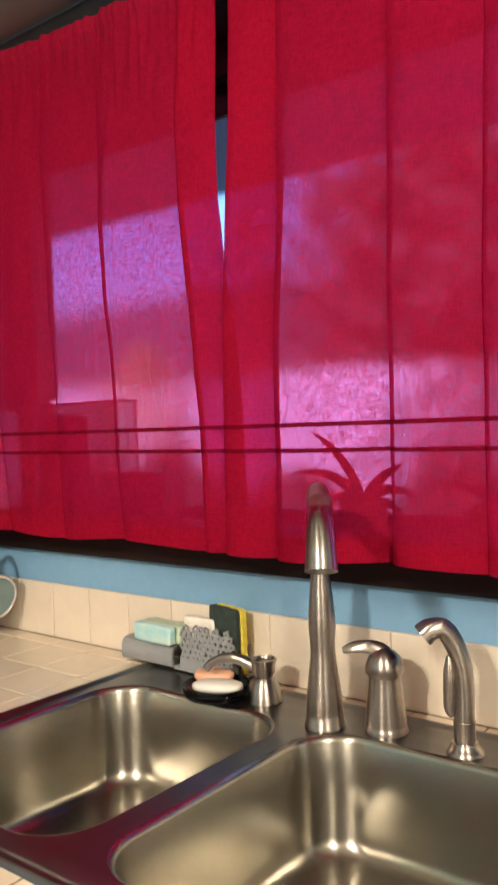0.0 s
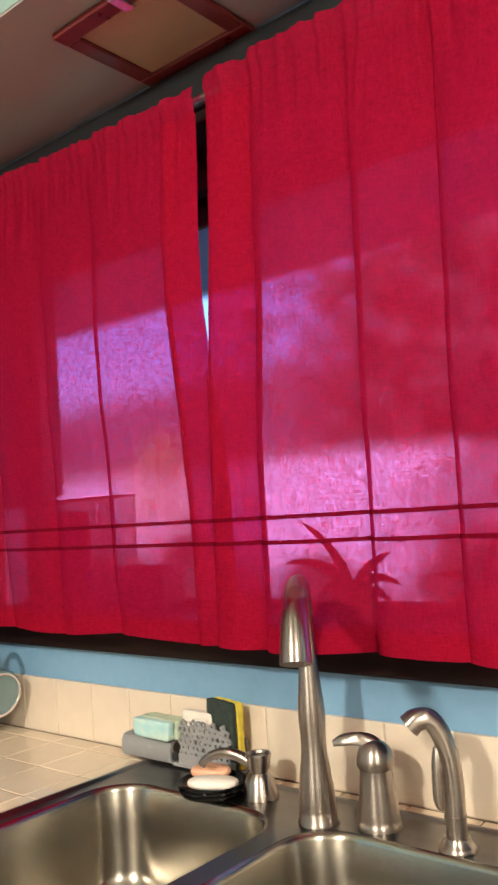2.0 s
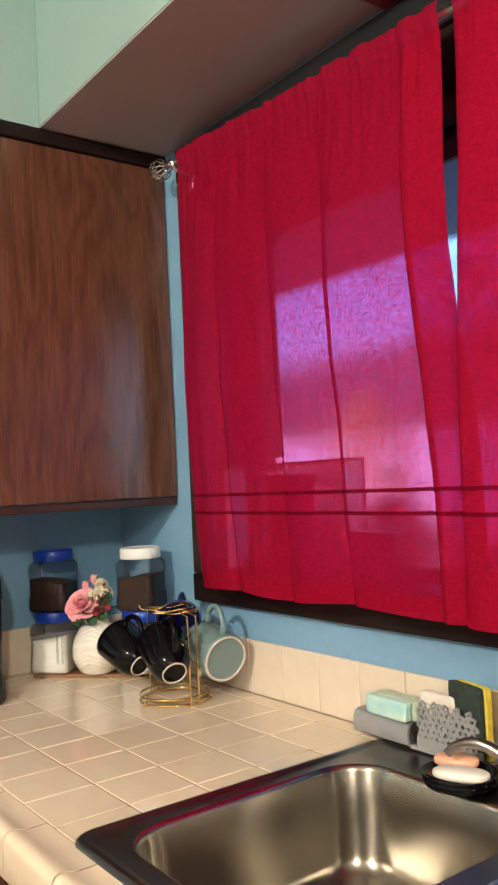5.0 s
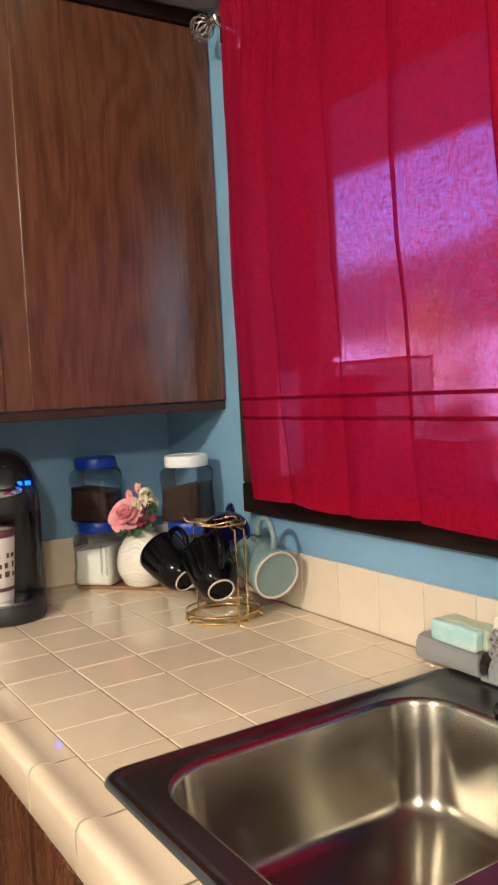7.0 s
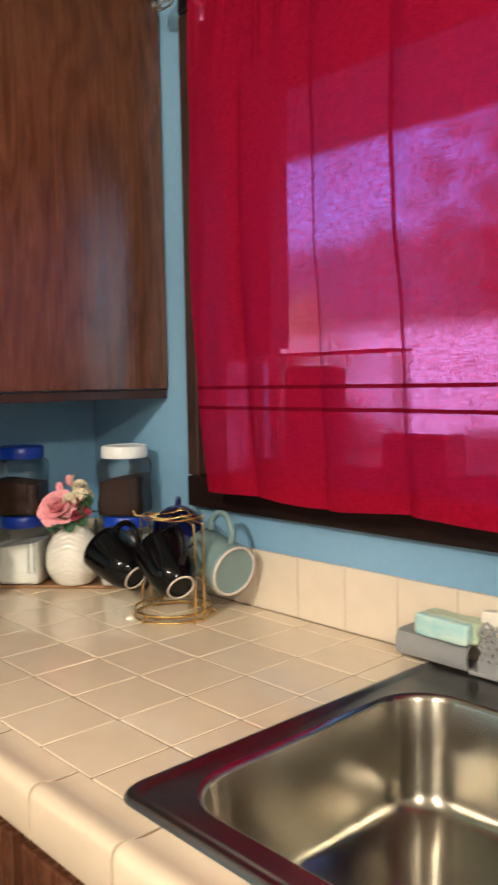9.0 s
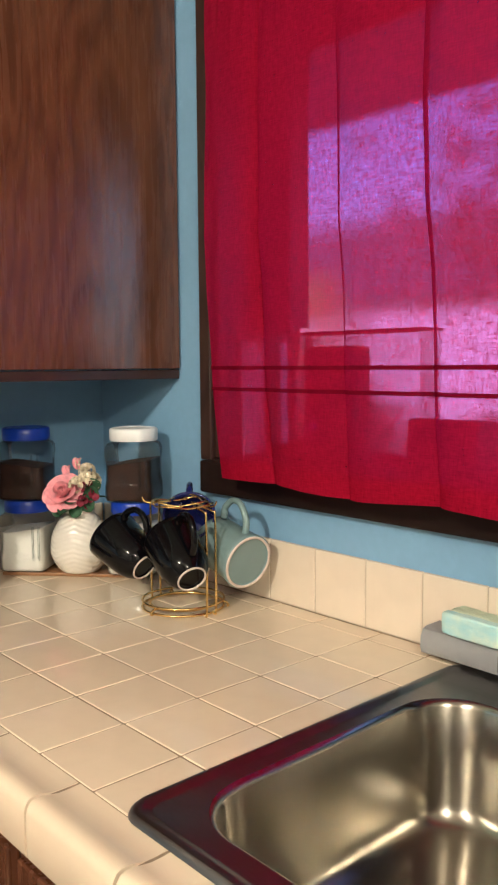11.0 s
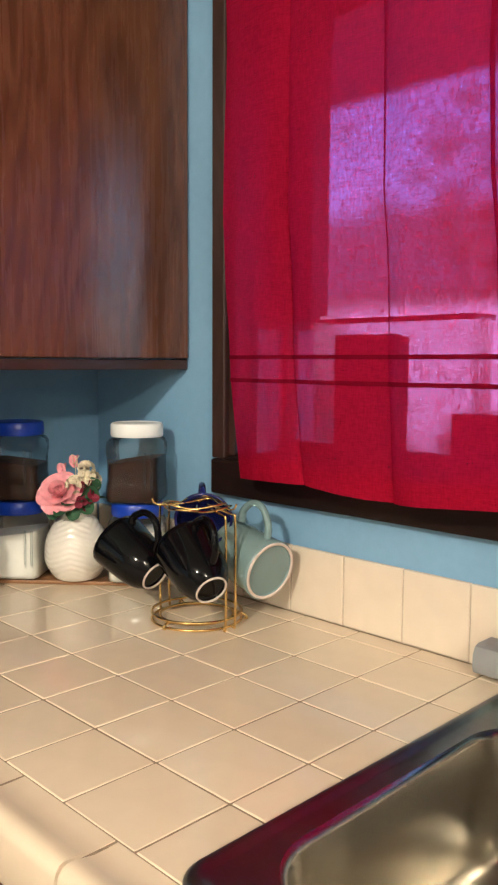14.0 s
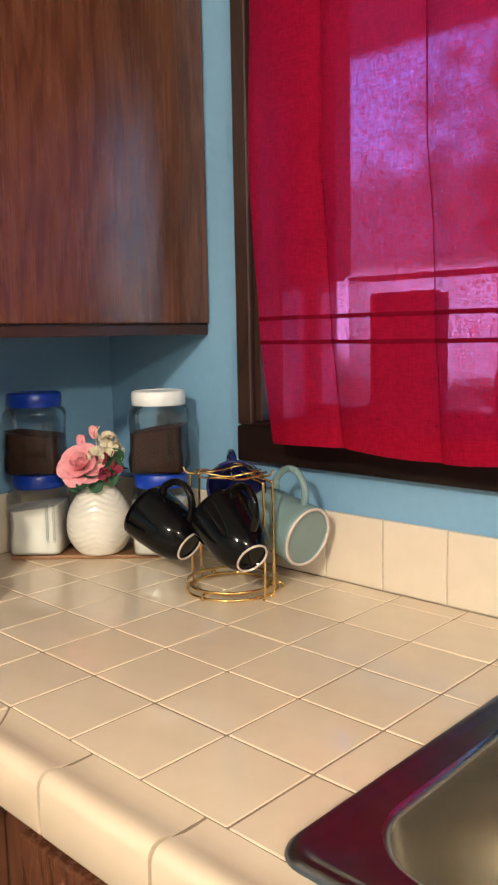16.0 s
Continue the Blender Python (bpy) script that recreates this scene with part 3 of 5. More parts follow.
box(WEST, -1.345, -1.2, 0.44, 0.865, GT, bm=bm)
cpart("grout_bed", bm, M_GROUT, "tan grout bed")

cap_profile = [(0.0, 0.0), (-0.012, -0.0008), (-0.024, -0.0008), (-0.034, 0.0012), (-0.042, 0.0032), (-0.049, 0.0032), (-0.0545, 0.0010), (-0.058, -0.004),
               (-0.0595, -0.010), (-0.060, -0.052), (-0.058, -0.056), (-0.046, -0.056), (-0.046, -0.012), (0.0, -0.009)]
INNER = -1.3935
x = -1.2435 - 0.1555
while x < CE:
    a, b = max(x, INNER) + 0.0022, x + 0.1555 - 0.0022
    if b > a + 0.01:
        bm = extrude([(GY - 0.0012 + u, TOP + w) for u, w in cap_profile], "x", a, b)
        if a - INNER < 0.01:
            for v in bm.verts:
                if v.co.x < a + 0.001:
                    v.co.x += max(0.0, GY - v.co.y)
        cpart("edge_cap", bm, M_TILE, smooth=40)
    x += 0.1555
y = GY - 0.0012
while y > -1.15:
    bm = extrude([(INNER - u + 0.0012, TOP + w) for u, w in cap_profile], "y", y - 0.1519, y)
    if y > GY - 0.01:
        for v in bm.verts:
            if v.co.y > y - 0.001:
                v.co.y -= max(0.0, v.co.x - INNER)
    cpart("edge_cap", bm, M_TILE, smooth=40)
    y -= 0.1555

base = thing("base_cabinet", (-0.7, 0.75, 0.0), "dark walnut base cabinet run under the tiled counter", "cabinet")


def bpart(name, bm, material, label="", parent=None):
    ob = part(name, bm, material, parent or base, label)
    ob.matrix_parent_inverse = (parent or base).matrix_world.inverted()
    return ob


bpart("body", box(WEST, SKX0 - 0.03, 0.462, NORTH, 0.10, 0.865), M_STILE)
bpart("body", box(SKX1 + 0.03, CE, 0.462, NORTH, 0.10, 0.865), M_STILE)
bpart("front_rail", box(SKX0 - 0.03, SKX1 + 0.03, 0.462, 0.474, 0.10, 0.865), M_STILE)
bpart("body", box(WEST, -1.37, -1.2, 0.460, 0.10, 0.865), M_STILE)
bpart("toe_kick", box(WEST, CE, 0.52, 0.56, 0.0, 0.10), M_MATTE)
bx = -1.325
for w in (0.165, 0.42, 0.42, 0.40, 0.42):
    bpart("door", box(bx + 0.012, bx + w - 0.012, 0.444, 0.461, 0.13, 0.82, 0.003), M_DOOR)
    bx += w

# upper cabinet on the west wall
upper = thing("wall_cabinet", (WEST, 0.6, 1.305), "dark walnut veneer wall cabinet with flat slab doors", "cabinet")


def upart(name, bm, material, label="", parent=None):
    ob = part(name, bm, material, parent or upper, label)
    ob.matrix_parent_inverse = (parent or upper).matrix_world.inverted()
    return ob


CY1 = NORTH - 0.002
upart("body", box(WEST, -1.708, -0.55, CY1, 1.322, SOFF - 0.002), M_STILE)
upart("bottom_rail", box(-1.728, -1.694, -0.55, CY1, 1.302, 1.3195, 0.002), M_RAIL, "dark bottom rail")
upart("stile", box(-1.7075, -1.694, 0.596, 0.656, 1.3225, SOFF - 0.04), M_STILE)
upart("crown", box(-1.7075, -1.680, -0.55, CY1, SOFF - 0.034, SOFF - 0.003, 0.004), M_TRIM, "dark crown strip")
for y0, y1 in ((0.652, 1.078), (0.158, 0.600), (-0.30, 0.14)):
    upart("door", box(-1.7075, -1.689, y0, y1, 1.3225, SOFF - 0.036, 0.0012), M_DOOR, "flat walnut veneer door")

# recessed lamp in the soffit, unlit
rl = thing("recessed_ceiling_light", (-0.824, 0.964, SOFF), "unlit square ceiling light with tan diffuser and maroon frame", "light")
for nm, b in (("frame_bar", (-0.124, 0.124, -0.114, -0.082)), ("frame_bar", (-0.124, 0.124, 0.082, 0.114)), ("frame_bar", (-0.124, -0.092, -0.082, 0.082)), ("frame_bar", (0.092, 0.124, -0.082, 0.082))):
    part(nm, box(*b, -0.012, -0.001, 0.003), M_PANELFR, rl, "maroon metal frame")
part("diffuser", box(-0.092, 0.092, -0.082, 0.082, -0.006, -0.001, 0.001), M_PANEL, rl, "tan textured diffuser")
part("clip", box(0.02, 0.04, -0.120, -0.078, -0.016, -0.008, 0.002), M_CHROME, rl)

# the room's ceiling lamps
def ceiling_lamp(x, y, z, watts, label):
    lamp = thing("ceiling_lamp", (x, y, CEIL), label, "lamp", "ceiling lamps")
    part("canopy", lathe([(0.09, -0.001), (0.09, -0.02), (0.05, -0.03), (0.02, -0.034)]), M_CHROME, lamp, smooth=40)
    bulb = bpy.data.lights.new("bulb", "POINT")
    bulb.energy, bulb.color, bulb.shadow_soft_size = watts, (1.0, 0.765, 0.455), 0.08
    new("bulb", bulb).location = (x, y, z)


ceiling_lamp(*LAMP, 108, "warm ceiling lamp over the kitchen floor")
ceiling_lamp(1.30, -0.78, 2.34, 56, "warm ceiling lamp near the side wall")

# ---- sink ----
sink = thing("kitchen_sink", (-0.59, 0.76, TOP), "brushed stainless steel double bowl drop-in sink", "sink")


def skpart(name, bm, material, label="", smooth=False, parent=None):
    ob = part(name, bm, material, parent or sink, label, smooth)
    ob.matrix_parent_inverse = (parent or sink).matrix_world.inverted()
    return ob


DZ = TOP + 0.0035
BOWLS = ((-0.979, -0.633, 0.526, 0.947), (-0.598, -0.210, 0.526, 0.947))
bm = bmesh.new()
outer = [rounded(SKX0 + i, SKX1 - i, SKY0 + i, SKY1 - i, 0.030 - i * 0.6, z) for i, z in ((0.0, TOP + 0.0005), (0.0015, TOP + 0.004), (0.005, TOP + 0.0070), (0.009, TOP + 0.0076), (0.013, TOP + 0.0066), (0.017, TOP + 0.0045), (0.021, DZ))]
rings = []
for lp in outer:
    rings.append([bm.verts.new(p) for p in lp])
for a, b in zip(rings, rings[1:]):
    for i in range(len(a)):
        bm.faces.new((a[i], a[(i + 1) % len(a)], b[(i + 1) % len(b)], b[i]))
edges = [bm.edges.get((rings[-1][i], rings[-1][(i + 1) % len(rings[-1])])) for i in range(len(rings[-1]))]
for x0, x1, y0, y1 in BOWLS:
    ring = [bm.verts.new(p) for p in rounded(x0, x1, y0, y1, 0.075, DZ)]
    edges += [bm.edges.new((ring[i], ring[(i + 1) % len(ring)])) for i in range(len(ring))]
bmesh.ops.triangle_fill(bm, use_beauty=True, edges=edges)
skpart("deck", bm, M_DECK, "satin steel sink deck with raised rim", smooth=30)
for x0, x1, y0, y1 in BOWLS:
    loops = []
    for ins, z, r in ((0.0, DZ, 0.075), (0.002, DZ - 0.0006, 0.075), (0.005, DZ - 0.003, 0.074), (0.007, DZ - 0.008, 0.073), (0.010, DZ - 0.07, 0.072), (0.014, DZ - 0.124, 0.070),
                      (0.016, DZ - 0.134, 0.069), (0.020, DZ - 0.142, 0.066), (0.027, DZ - 0.148, 0.061), (0.038, DZ - 0.1515, 0.053), (0.060, DZ - 0.1540, 0.045)):
        hx, hy = (x1 - x0) / 2 - ins, (y1 - y0) / 2 - ins
        loops.append(rounded(-hx, hx, -hy, hy, r, z - DZ, 10))
    bowl = skpart("bowl", loft(loops, cap_last=True), M_STEEL, "brushed steel bowl", smooth=True)
    bowl.location = ((x0 + x1) / 2, (y0 + y1) / 2, DZ)
    cx, cy = (x0 + x1) / 2, (y0 + y1) / 2 - 0.05
    skpart("drain", lathe([(0.056, 0.0005), (0.054, 0.003), (0.044, 0.002), (0.040, -0.001)], at=(cx, cy, DZ - 0.1540)), M_CHROME, "steel drain basket", 40)

# ---- tap fittings on the sink deck ----
FZ = DZ + 0.0005
fau = thing("kitchen_faucet", (-0.589, 0.953, FZ), "brushed nickel pull-down kitchen faucet with waisted body", "faucet")
body = [(0.0280, 0.0), (0.0280, 0.003), (0.0262, 0.006), (0.0255, 0.016), (0.0248, 0.018), (0.0252, 0.020), (0.0236, 0.045), (0.0205, 0.070), (0.0176, 0.092), (0.0168, 0.104), (0.0176, 0.122), (0.0186, 0.138),
        (0.0182, 0.152), (0.0160, 0.176), (0.0136, 0.200), (0.0126, 0.216)]
part("body", lathe(body, 40), M_NICKEL, fau, smooth=40)
arc = spline([(0, 0, 0.212), (0.004, -0.006, 0.245), (0.022, -0.033, 0.290), (0.060, -0.090, 0.325), (0.105, -0.156, 0.318)], 8)
part("spout", tube(arc, stretch_radii([0.0125, 0.0124, 0.0126, 0.0132, 0.0145], len(arc)), 24), M_NICKEL, fau, smooth=50)
head = spline([(0.103, -0.153, 0.3187), (0.129, -0.192, 0.301), (0.140, -0.208, 0.280), (0.145, -0.216, 0.257)], 6)
part("spray_head", tube(head, stretch_radii([0.0147, 0.0152, 0.0160, 0.0175], len(head)), 28), M_NICKEL, fau, smooth=50)

hdl = thing("faucet_handle", (-0.511, 0.981, FZ), "brushed nickel single lever handle on the sink deck", "faucet handle")
part("body", lathe([(0.0295, 0.0), (0.0295, 0.004), (0.0286, 0.007), (0.0276, 0.009), (0.0276, 0.012), (0.0228, 0.058), (0.0216, 0.070), (0.0218, 0.074)], 36), M_NICKEL, hdl, smooth=40)
part("cap", lathe([(0.0214, 0.0735), (0.0258, 0.079), (0.0254, 0.089), (0.0218, 0.099), (0.0145, 0.1065), (0.007, 0.1095), (0.001, 0.110)], 36), M_NICKEL, hdl, "domed cap", 50)
lev = spline([(0.006, 0.004, 0.098), (-0.006, -0.002, 0.108), (-0.022, -0.010, 0.1115), (-0.038, -0.017, 0.1095), (-0.050, -0.022, 0.105)], 6)
part("lever", tube(lev, stretch_radii([0.011, 0.0105, 0.0090, 0.0080, 0.0045], len(lev)), 18, flat=0.5), M_NICKEL, hdl, "flat tapered lever", 60)

spr = thing("side_sprayer", (-0.395, 0.969, FZ), "brushed nickel side sprayer resting in its holder", "sprayer")
part("flange", lathe([(0.0235, 0), (0.023, 0.003), (0.0205, 0.006), (0.0175, 0.009), (0.016, 0.014)], 32), M_NICKEL, spr, smooth=40)
part("collar", lathe([(0.0132, 0.0135), (0.0132, 0.036), (0.0140, 0.040)], 28), M_NICKEL, spr, smooth=40)
sp = spline([(0, 0, 0.040), (0.001, 0, 0.075), (-0.001, -0.002, 0.108), (-0.008, -0.006, 0.136), (-0.018, -0.013, 0.153), (-0.031, -0.022, 0.153), (-0.039, -0.027, 0.146)], 6)
part("wand", tube(sp, stretch_radii([0.0130, 0.0126, 0.0124, 0.0126, 0.0138, 0.0150], len(sp)), 24), M_NICKEL, spr, "curved spray wand", 50)
tr = spline([(-0.011, -0.008, 0.046), (-0.014, -0.010, 0.058), (-0.013, -0.010, 0.100), (-0.013, -0.010, 0.120)], 4)
part("trigger", tube(tr, stretch_radii([0.004, 0.008, 0.008, 0.004], len(tr)), 12), M_NICKEL, spr, "narrow spray trigger", 50)

dsp = thing("soap_dispenser", (-0.720, 0.990, FZ), "brushed nickel pump soap dispenser on the sink deck", "dispenser")
part("base", lathe([(0.0275, 0.0), (0.0275, 0.002), (0.0255, 0.010), (0.0205, 0.028), (0.0165, 0.034), (0.0150, 0.0355)], 32), M_NICKEL, dsp, smooth=40)
part("pump", lathe([(0.0140, 0.034), (0.0140, 0.039), (0.0172, 0.043), (0.0180, 0.056), (0.0192, 0.058), (0.0192, 0.063), (0.0170, 0.063), (0.0152, 0.059)], 32), M_NICKEL, dsp, smooth=40)
nz = spline([(-0.012, -0.004, 0.048), (-0.032, -0.011, 0.058), (-0.056, -0.020, 0.061), (-0.076, -0.027, 0.053), (-0.087, -0.031, 0.042)], 6)
part("nozzle", tube(nz, stretch_radii([0.0095, 0.0085, 0.0072, 0.0065, 0.0062], len(nz)), 16), M_NICKEL, dsp, smooth=50)

# ---- curtains and rod ----
ROD_Y, ROD_Z = 1.013, 2.060


def smooth01(t):
    t = min(1.0, max(0.0, t))
    return t * t * (3 - 2 * t)


def sag(x):
    """How far the rod hangs below its ends."""
    return 0.042 * max(0.0, 1 - ((x + 0.70) / 0.86) ** 2)


def knots(pairs):
    zs, xs = [p[0] for p in pairs], [p[1] for p in pairs]
    return lambda z: float(np.interp(z, zs, xs))


def curtain(name, edge_l, edge_r, creases, y0, seed, double, label, turned=False):
    """A gathered cotton panel: billows that overlap at knife pleats, drawn up in a rod pocket at the top. double: the stretch whose side hem is folded back."""
    cur = thing(name, (0.5 * (edge_l(1.6) + edge_r(1.6)), y0, 1.13), label, "curtain", "red curtains at the window")
    rng = random.Random(seed)
    ph = [rng.uniform(0, 6.28) for _ in range(12)]
    us = [0.0, *creases, 1.0]
    laps = [rng.uniform(0.001, 0.003) for _ in us]

    def place(k, p, z, off=0.0):
        wide = edge_r(z) - edge_l(z)
        low = smooth01((2.06 - z) / 0.24)
        lap = laps[k] / wide * low if k < len(us) - 2 else 0.0
        u = us[k] + (us[k + 1] + lap - us[k]) * p
        depth = (0.008 + 0.025 * low) * (0.85 + 0.3 * math.sin(ph[k % 8]))
        q = 1 - p if k == 0 and turned else p
        y = y0 - depth * (0.25 + 0.75 * (1 - math.exp(-q / 0.10))) * (1 - q ** 2.6)
        x = edge_l(z) + wide * u
        v = Vector((x * 9 + seed, z * 2.2, 0.0))
        y += low * (0.007 * noise.noise(v) + 0.003 * noise.noise(v * 3.1))
        x += 0.002 * low * math.sin(4 * z + ph[2] + 6 * us[k])
        top = smooth01((z - 1.84 - 0.05 * math.sin(9 * u + ph[7])) / 0.20)
        y += top * min(1.0, 25 * (1 - u), 25 * u) * (0.010 * noise.noise(Vector((x * 48 + seed, z * 5, 1.0))) + 0.006 * noise.noise(Vector((x * 95, z * 7, seed))))
        y -= 0.006 * math.exp(-((z - ROD_Z) / 0.011) ** 2)
        zz = z - sag(x) * smooth01((z - 1.35) / 0.6)
        if z < 1.30:
            zz += 0.004 * math.sin(13 * u + ph[5]) * (1.30 - z) / 0.17
        if z > 2.03:
            zz += 0.0009 * math.sin(190 * u + ph[6]) + 0.0008 * math.sin(71 * u)
        return (x, y + off, zz)

    cols = []
    for k in range(len(us) - 1):
        n = max(14, int(260 * (us[k + 1] - us[k])))
        cols += [(k, i / n) for i in range(n + 1)]
    rows = [1.134 + (2.068 - 1.134) * j / 80 for j in range(81)] + [2.075]

    def sheet(zs, off, material, pname, lab="", only=None):
        bm = bmesh.new()
        use = [c for c in cols if only is None or only[0] <= us[c[0]] + (us[c[0] + 1] - us[c[0]]) * c[1] <= only[1]]
        grid = [[bm.verts.new(place(k, p, z, off)) for k, p in use] for z in zs]
        for a, b in zip(grid, grid[1:]):
            for i in range(len(use) - 1):
                bm.faces.new((a[i], a[i + 1], b[i + 1], b[i]))
        ob = part(pname, bm, material, cur, lab, True)
        ob.matrix_parent_inverse = cur.matrix_world.inverted()

    sheet(rows, 0.0, M_CURTAIN, "cloth")
    sheet([1.136, 1.144, 1.152, 1.160, 1.168], 0.0022, M_HEM, "hem", "doubled crimson hem")
    sheet(rows[3:-4:2] + [rows[-5]], 0.0030, M_FOLD, "side_hem", "folded-back crimson side hem", double)
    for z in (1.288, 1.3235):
        sheet([z - 0.0030, z, z + 0.0030], -0.0018, M_TUCK, "tuck", "narrow stitched tuck, shade of its fold in the colour")
    return cur


curtain("curtain", knots([(1.13, -1.470), (1.30, -1.493), (1.55, -1.511), (2.06, -1.500)]), knots([(1.13, -0.750), (1.35, -0.755), (1.46, -0.762), (1.55, -0.774), (1.70, -0.785), (1.84, -0.785), (2.06, -0.778)]),
        [0.195, 0.417, 0.632, 0.895], 1.000, 5, (0.895, 1.0), "sheer crimson cotton curtain hanging from a rod", True)
curtain("curtain", knots([(1.13, -0.775), (1.45, -0.770), (1.54, -0.764), (1.83, -0.745), (2.06, -0.742)]), knots([(1.13, 0.06), (2.06, 0.06)]),
        [0.112, 0.333, 0.490, 0.70, 0.86], 0.990, 9, (0.0, 0.112), "sheer crimson cotton curtain overlapping its neighbour")

rod = thing("curtain_rod", (-0.72, ROD_Y, ROD_Z), "thin nickel curtain rod with a wire cage finial", "curtain rod")


def rpart(name, bm, material, smooth=True):
    ob = part(name, bm, material, rod, "", smooth)
    ob.matrix_parent_inverse = rod.matrix_world.inverted()
    return ob


rpart("rod", tube([(v, ROD_Y, ROD_Z - sag(v)) for v in np.linspace(-1.555, 0.16, 30)], 0.0065, 14), M_NICKEL, 60)
for k in range(5):
    a = math.pi * k / 5
    ring = [(-1.596 + 0.030 * math.cos(t), ROD_Y + 0.024 * math.sin(t) * math.cos(a), ROD_Z + 0.024 * math.sin(t) * math.sin(a)) for t in [2 * math.pi * i / 24 for i in range(24)]]
    rpart("finial_wire", tube(ring, 0.0016, 6, closed=True), M_CHROME)
rpart("finial_collar", tube([(-1.563, ROD_Y, ROD_Z), (-1.548, ROD_Y, ROD_Z)], 0.0095, 14), M_CHROME, 50)
for bx in (-1.528, 0.12):
    bm = tube(spline([(bx, 1.057, ROD_Z - 0.025), (bx, 1.030, ROD_Z - 0.024), (bx, 1.008, ROD_Z - 0.016), (bx, ROD_Y - 0.010, ROD_Z - 0.004)], 4), 0.005, 10)
    box(bx - 0.011, bx + 0.011, 1.050, 1.0575, ROD_Z - 0.06, ROD_Z + 0.02, 0.002, bm=bm)
    rpart("bracket", bm, M_CHROME, 40)

# things on the window sill, seen as shapes through the cloth
def carton(x0, x1, y0, y1, h, label):
    ct = thing("carton", (0.5 * (x0 + x1), 0.5 * (y0 + y1), WZ0 + 0.0035), label, "carton", "cartons on the sill")
    w, d = 0.5 * (x1 - x0), 0.5 * (y1 - y0)
    part("body", box(-w, w, -d, d, 0, h, 0.002), M_SHADE, ct)
    part("flap", box(-w + 0.001, w - 0.001, -d + 0.001, 0.001, h + 0.0005, h + 0.0025, 0.0006), M_SHADE, ct)


carton(-1.337, -1.230, 1.067, 1.108, 0.199, "dark upright carton standing on the window sill")
org = thing("sill_organizer", (-1.236, 1.090, WZ0 + 0.0035), "clear open plastic bin with a dark rim on the sill", "bin")
for nm, b in (("front_wall", (-0.136, 0.136, -0.0265, -0.0250)), ("back_wall", (-0.136, 0.136, 0.0250, 0.0265)), ("side_wall", (-0.136, -0.1345, -0.0248, 0.0248)), ("side_wall", (0.1345, 0.136, -0.0248, 0.0248))):
    part(nm, box(*b, 0.0, 0.2205), M_JAR, org, "clear plastic")
part("rim", box(-0.137, 0.137, -0.0275, -0.0245, 0.2210, 0.2255, 0.001), M_SHADE, org, "dark rim strip")
part("rim", box(-0.137, 0.137, 0.0245, 0.0275, 0.2210, 0.2255, 0.001), M_SHADE, org, "dark rim strip")
for sx in (-0.137, 0.1345):
    part("rim", box(sx, sx + 0.0025, -0.0243, 0.0243, 0.2210, 0.2255), M_SHADE, org, "dark rim strip")
carton(-1.165, -1.040, 1.120, 1.178, 0.086, "low dark carton lying on the window sill")

# ---- things round the sink ----
dish = thing("soap_dish", (-0.794, 0.966, FZ + 0.0002), "round black ridged soap dish holding two soaps", "soap dish")
part("bowl", lathe([(0.042, 0.0), (0.047, 0.002), (0.050, 0.005), (0.048, 0.0075), (0.051, 0.009), (0.053, 0.012), (0.051, 0.0145), (0.0535, 0.017), (0.052, 0.0195), (0.048, 0.0185), (0.044, 0.014), (0.026, 0.010)], 48), M_BLACK, dish, smooth=60)


def soap(x, y, z, sx, sy, sz, rz, tilt, material, label):
    sb = thing("soap_bar", (0, 0, 0), label, "soap")
    sb.matrix_world = pose(x, y, z, tilt, 0, rz)
    bm = bmesh.new()
    bmesh.ops.create_icosphere(bm, subdivisions=4, radius=1)
    for v in bm.verts:
        c = v.co
        v.co = Vector((math.copysign(abs(c.x) ** 0.8, c.x) * sx, math.copysign(abs(c.y) ** 0.8, c.y) * sy, math.copysign(abs(c.z) ** 0.75, c.z) * sz))
    part("bar", bm, material, sb, smooth=True)


soap(-0.783, 0.956, FZ + 0.0200, 0.039, 0.024, 0.0095, 24, -6, M_SOAPW, "white oval soap bar lying in the black dish")
soap(-0.817, 0.988, FZ + 0.0230, 0.032, 0.017, 0.0095, 24, 5, M_SOAPO, "peach soap bar lying behind the white one")

hold = thing("sponge_holder", (-0.942, 1.045, TOP + 0.0068), "grey silicone sponge holder with coral lattice front", "sponge holder")
# C-shaped trough
prof_out = [(0.027, 0.0), (-0.012, 0.0), (-0.020, 0.004), (-0.023, 0.012), (-0.022, 0.028), (-0.017, 0.037), (-0.008, 0.040), (0.024, 0.040)]
prof_in = [(0.024, 0.0365), (-0.006, 0.0365), (-0.013, 0.034), (-0.018, 0.027), (-0.019, 0.013), (-0.017, 0.007), (-0.010, 0.0035), (0.027, 0.0035)]
part("trough", extrude(prof_out + prof_in, "x", -0.122, 0.0), M_HOLDER, hold, smooth=35)
part("base", box(0.002, 0.141, -0.020, 0.0275, 0.0, 0.006, 0.002), M_HOLDER, hold)
part("back_plate", box(0.002, 0.132, 0.0235, 0.0275, 0.006, 0.050, 0.001), M_HOLDER, hold)
rng = random.Random(12)
bm = bmesh.new()
PX, PZ, YF, YB = 0.0112, 0.0098, -0.0186, -0.0150
shift = {}


def node(i, j):
    """A corner of the lattice's cells, moved a little off its regular place."""
    if (i, j) not in shift:
        shift[i, j] = (rng.uniform(-0.0022, 0.0022), rng.uniform(-0.0018, 0.0018))
    return Vector((0.018 + i * PX / 2 + shift[i, j][0], 0, 0.0215 + j * PZ / 3 + shift[i, j][1]))


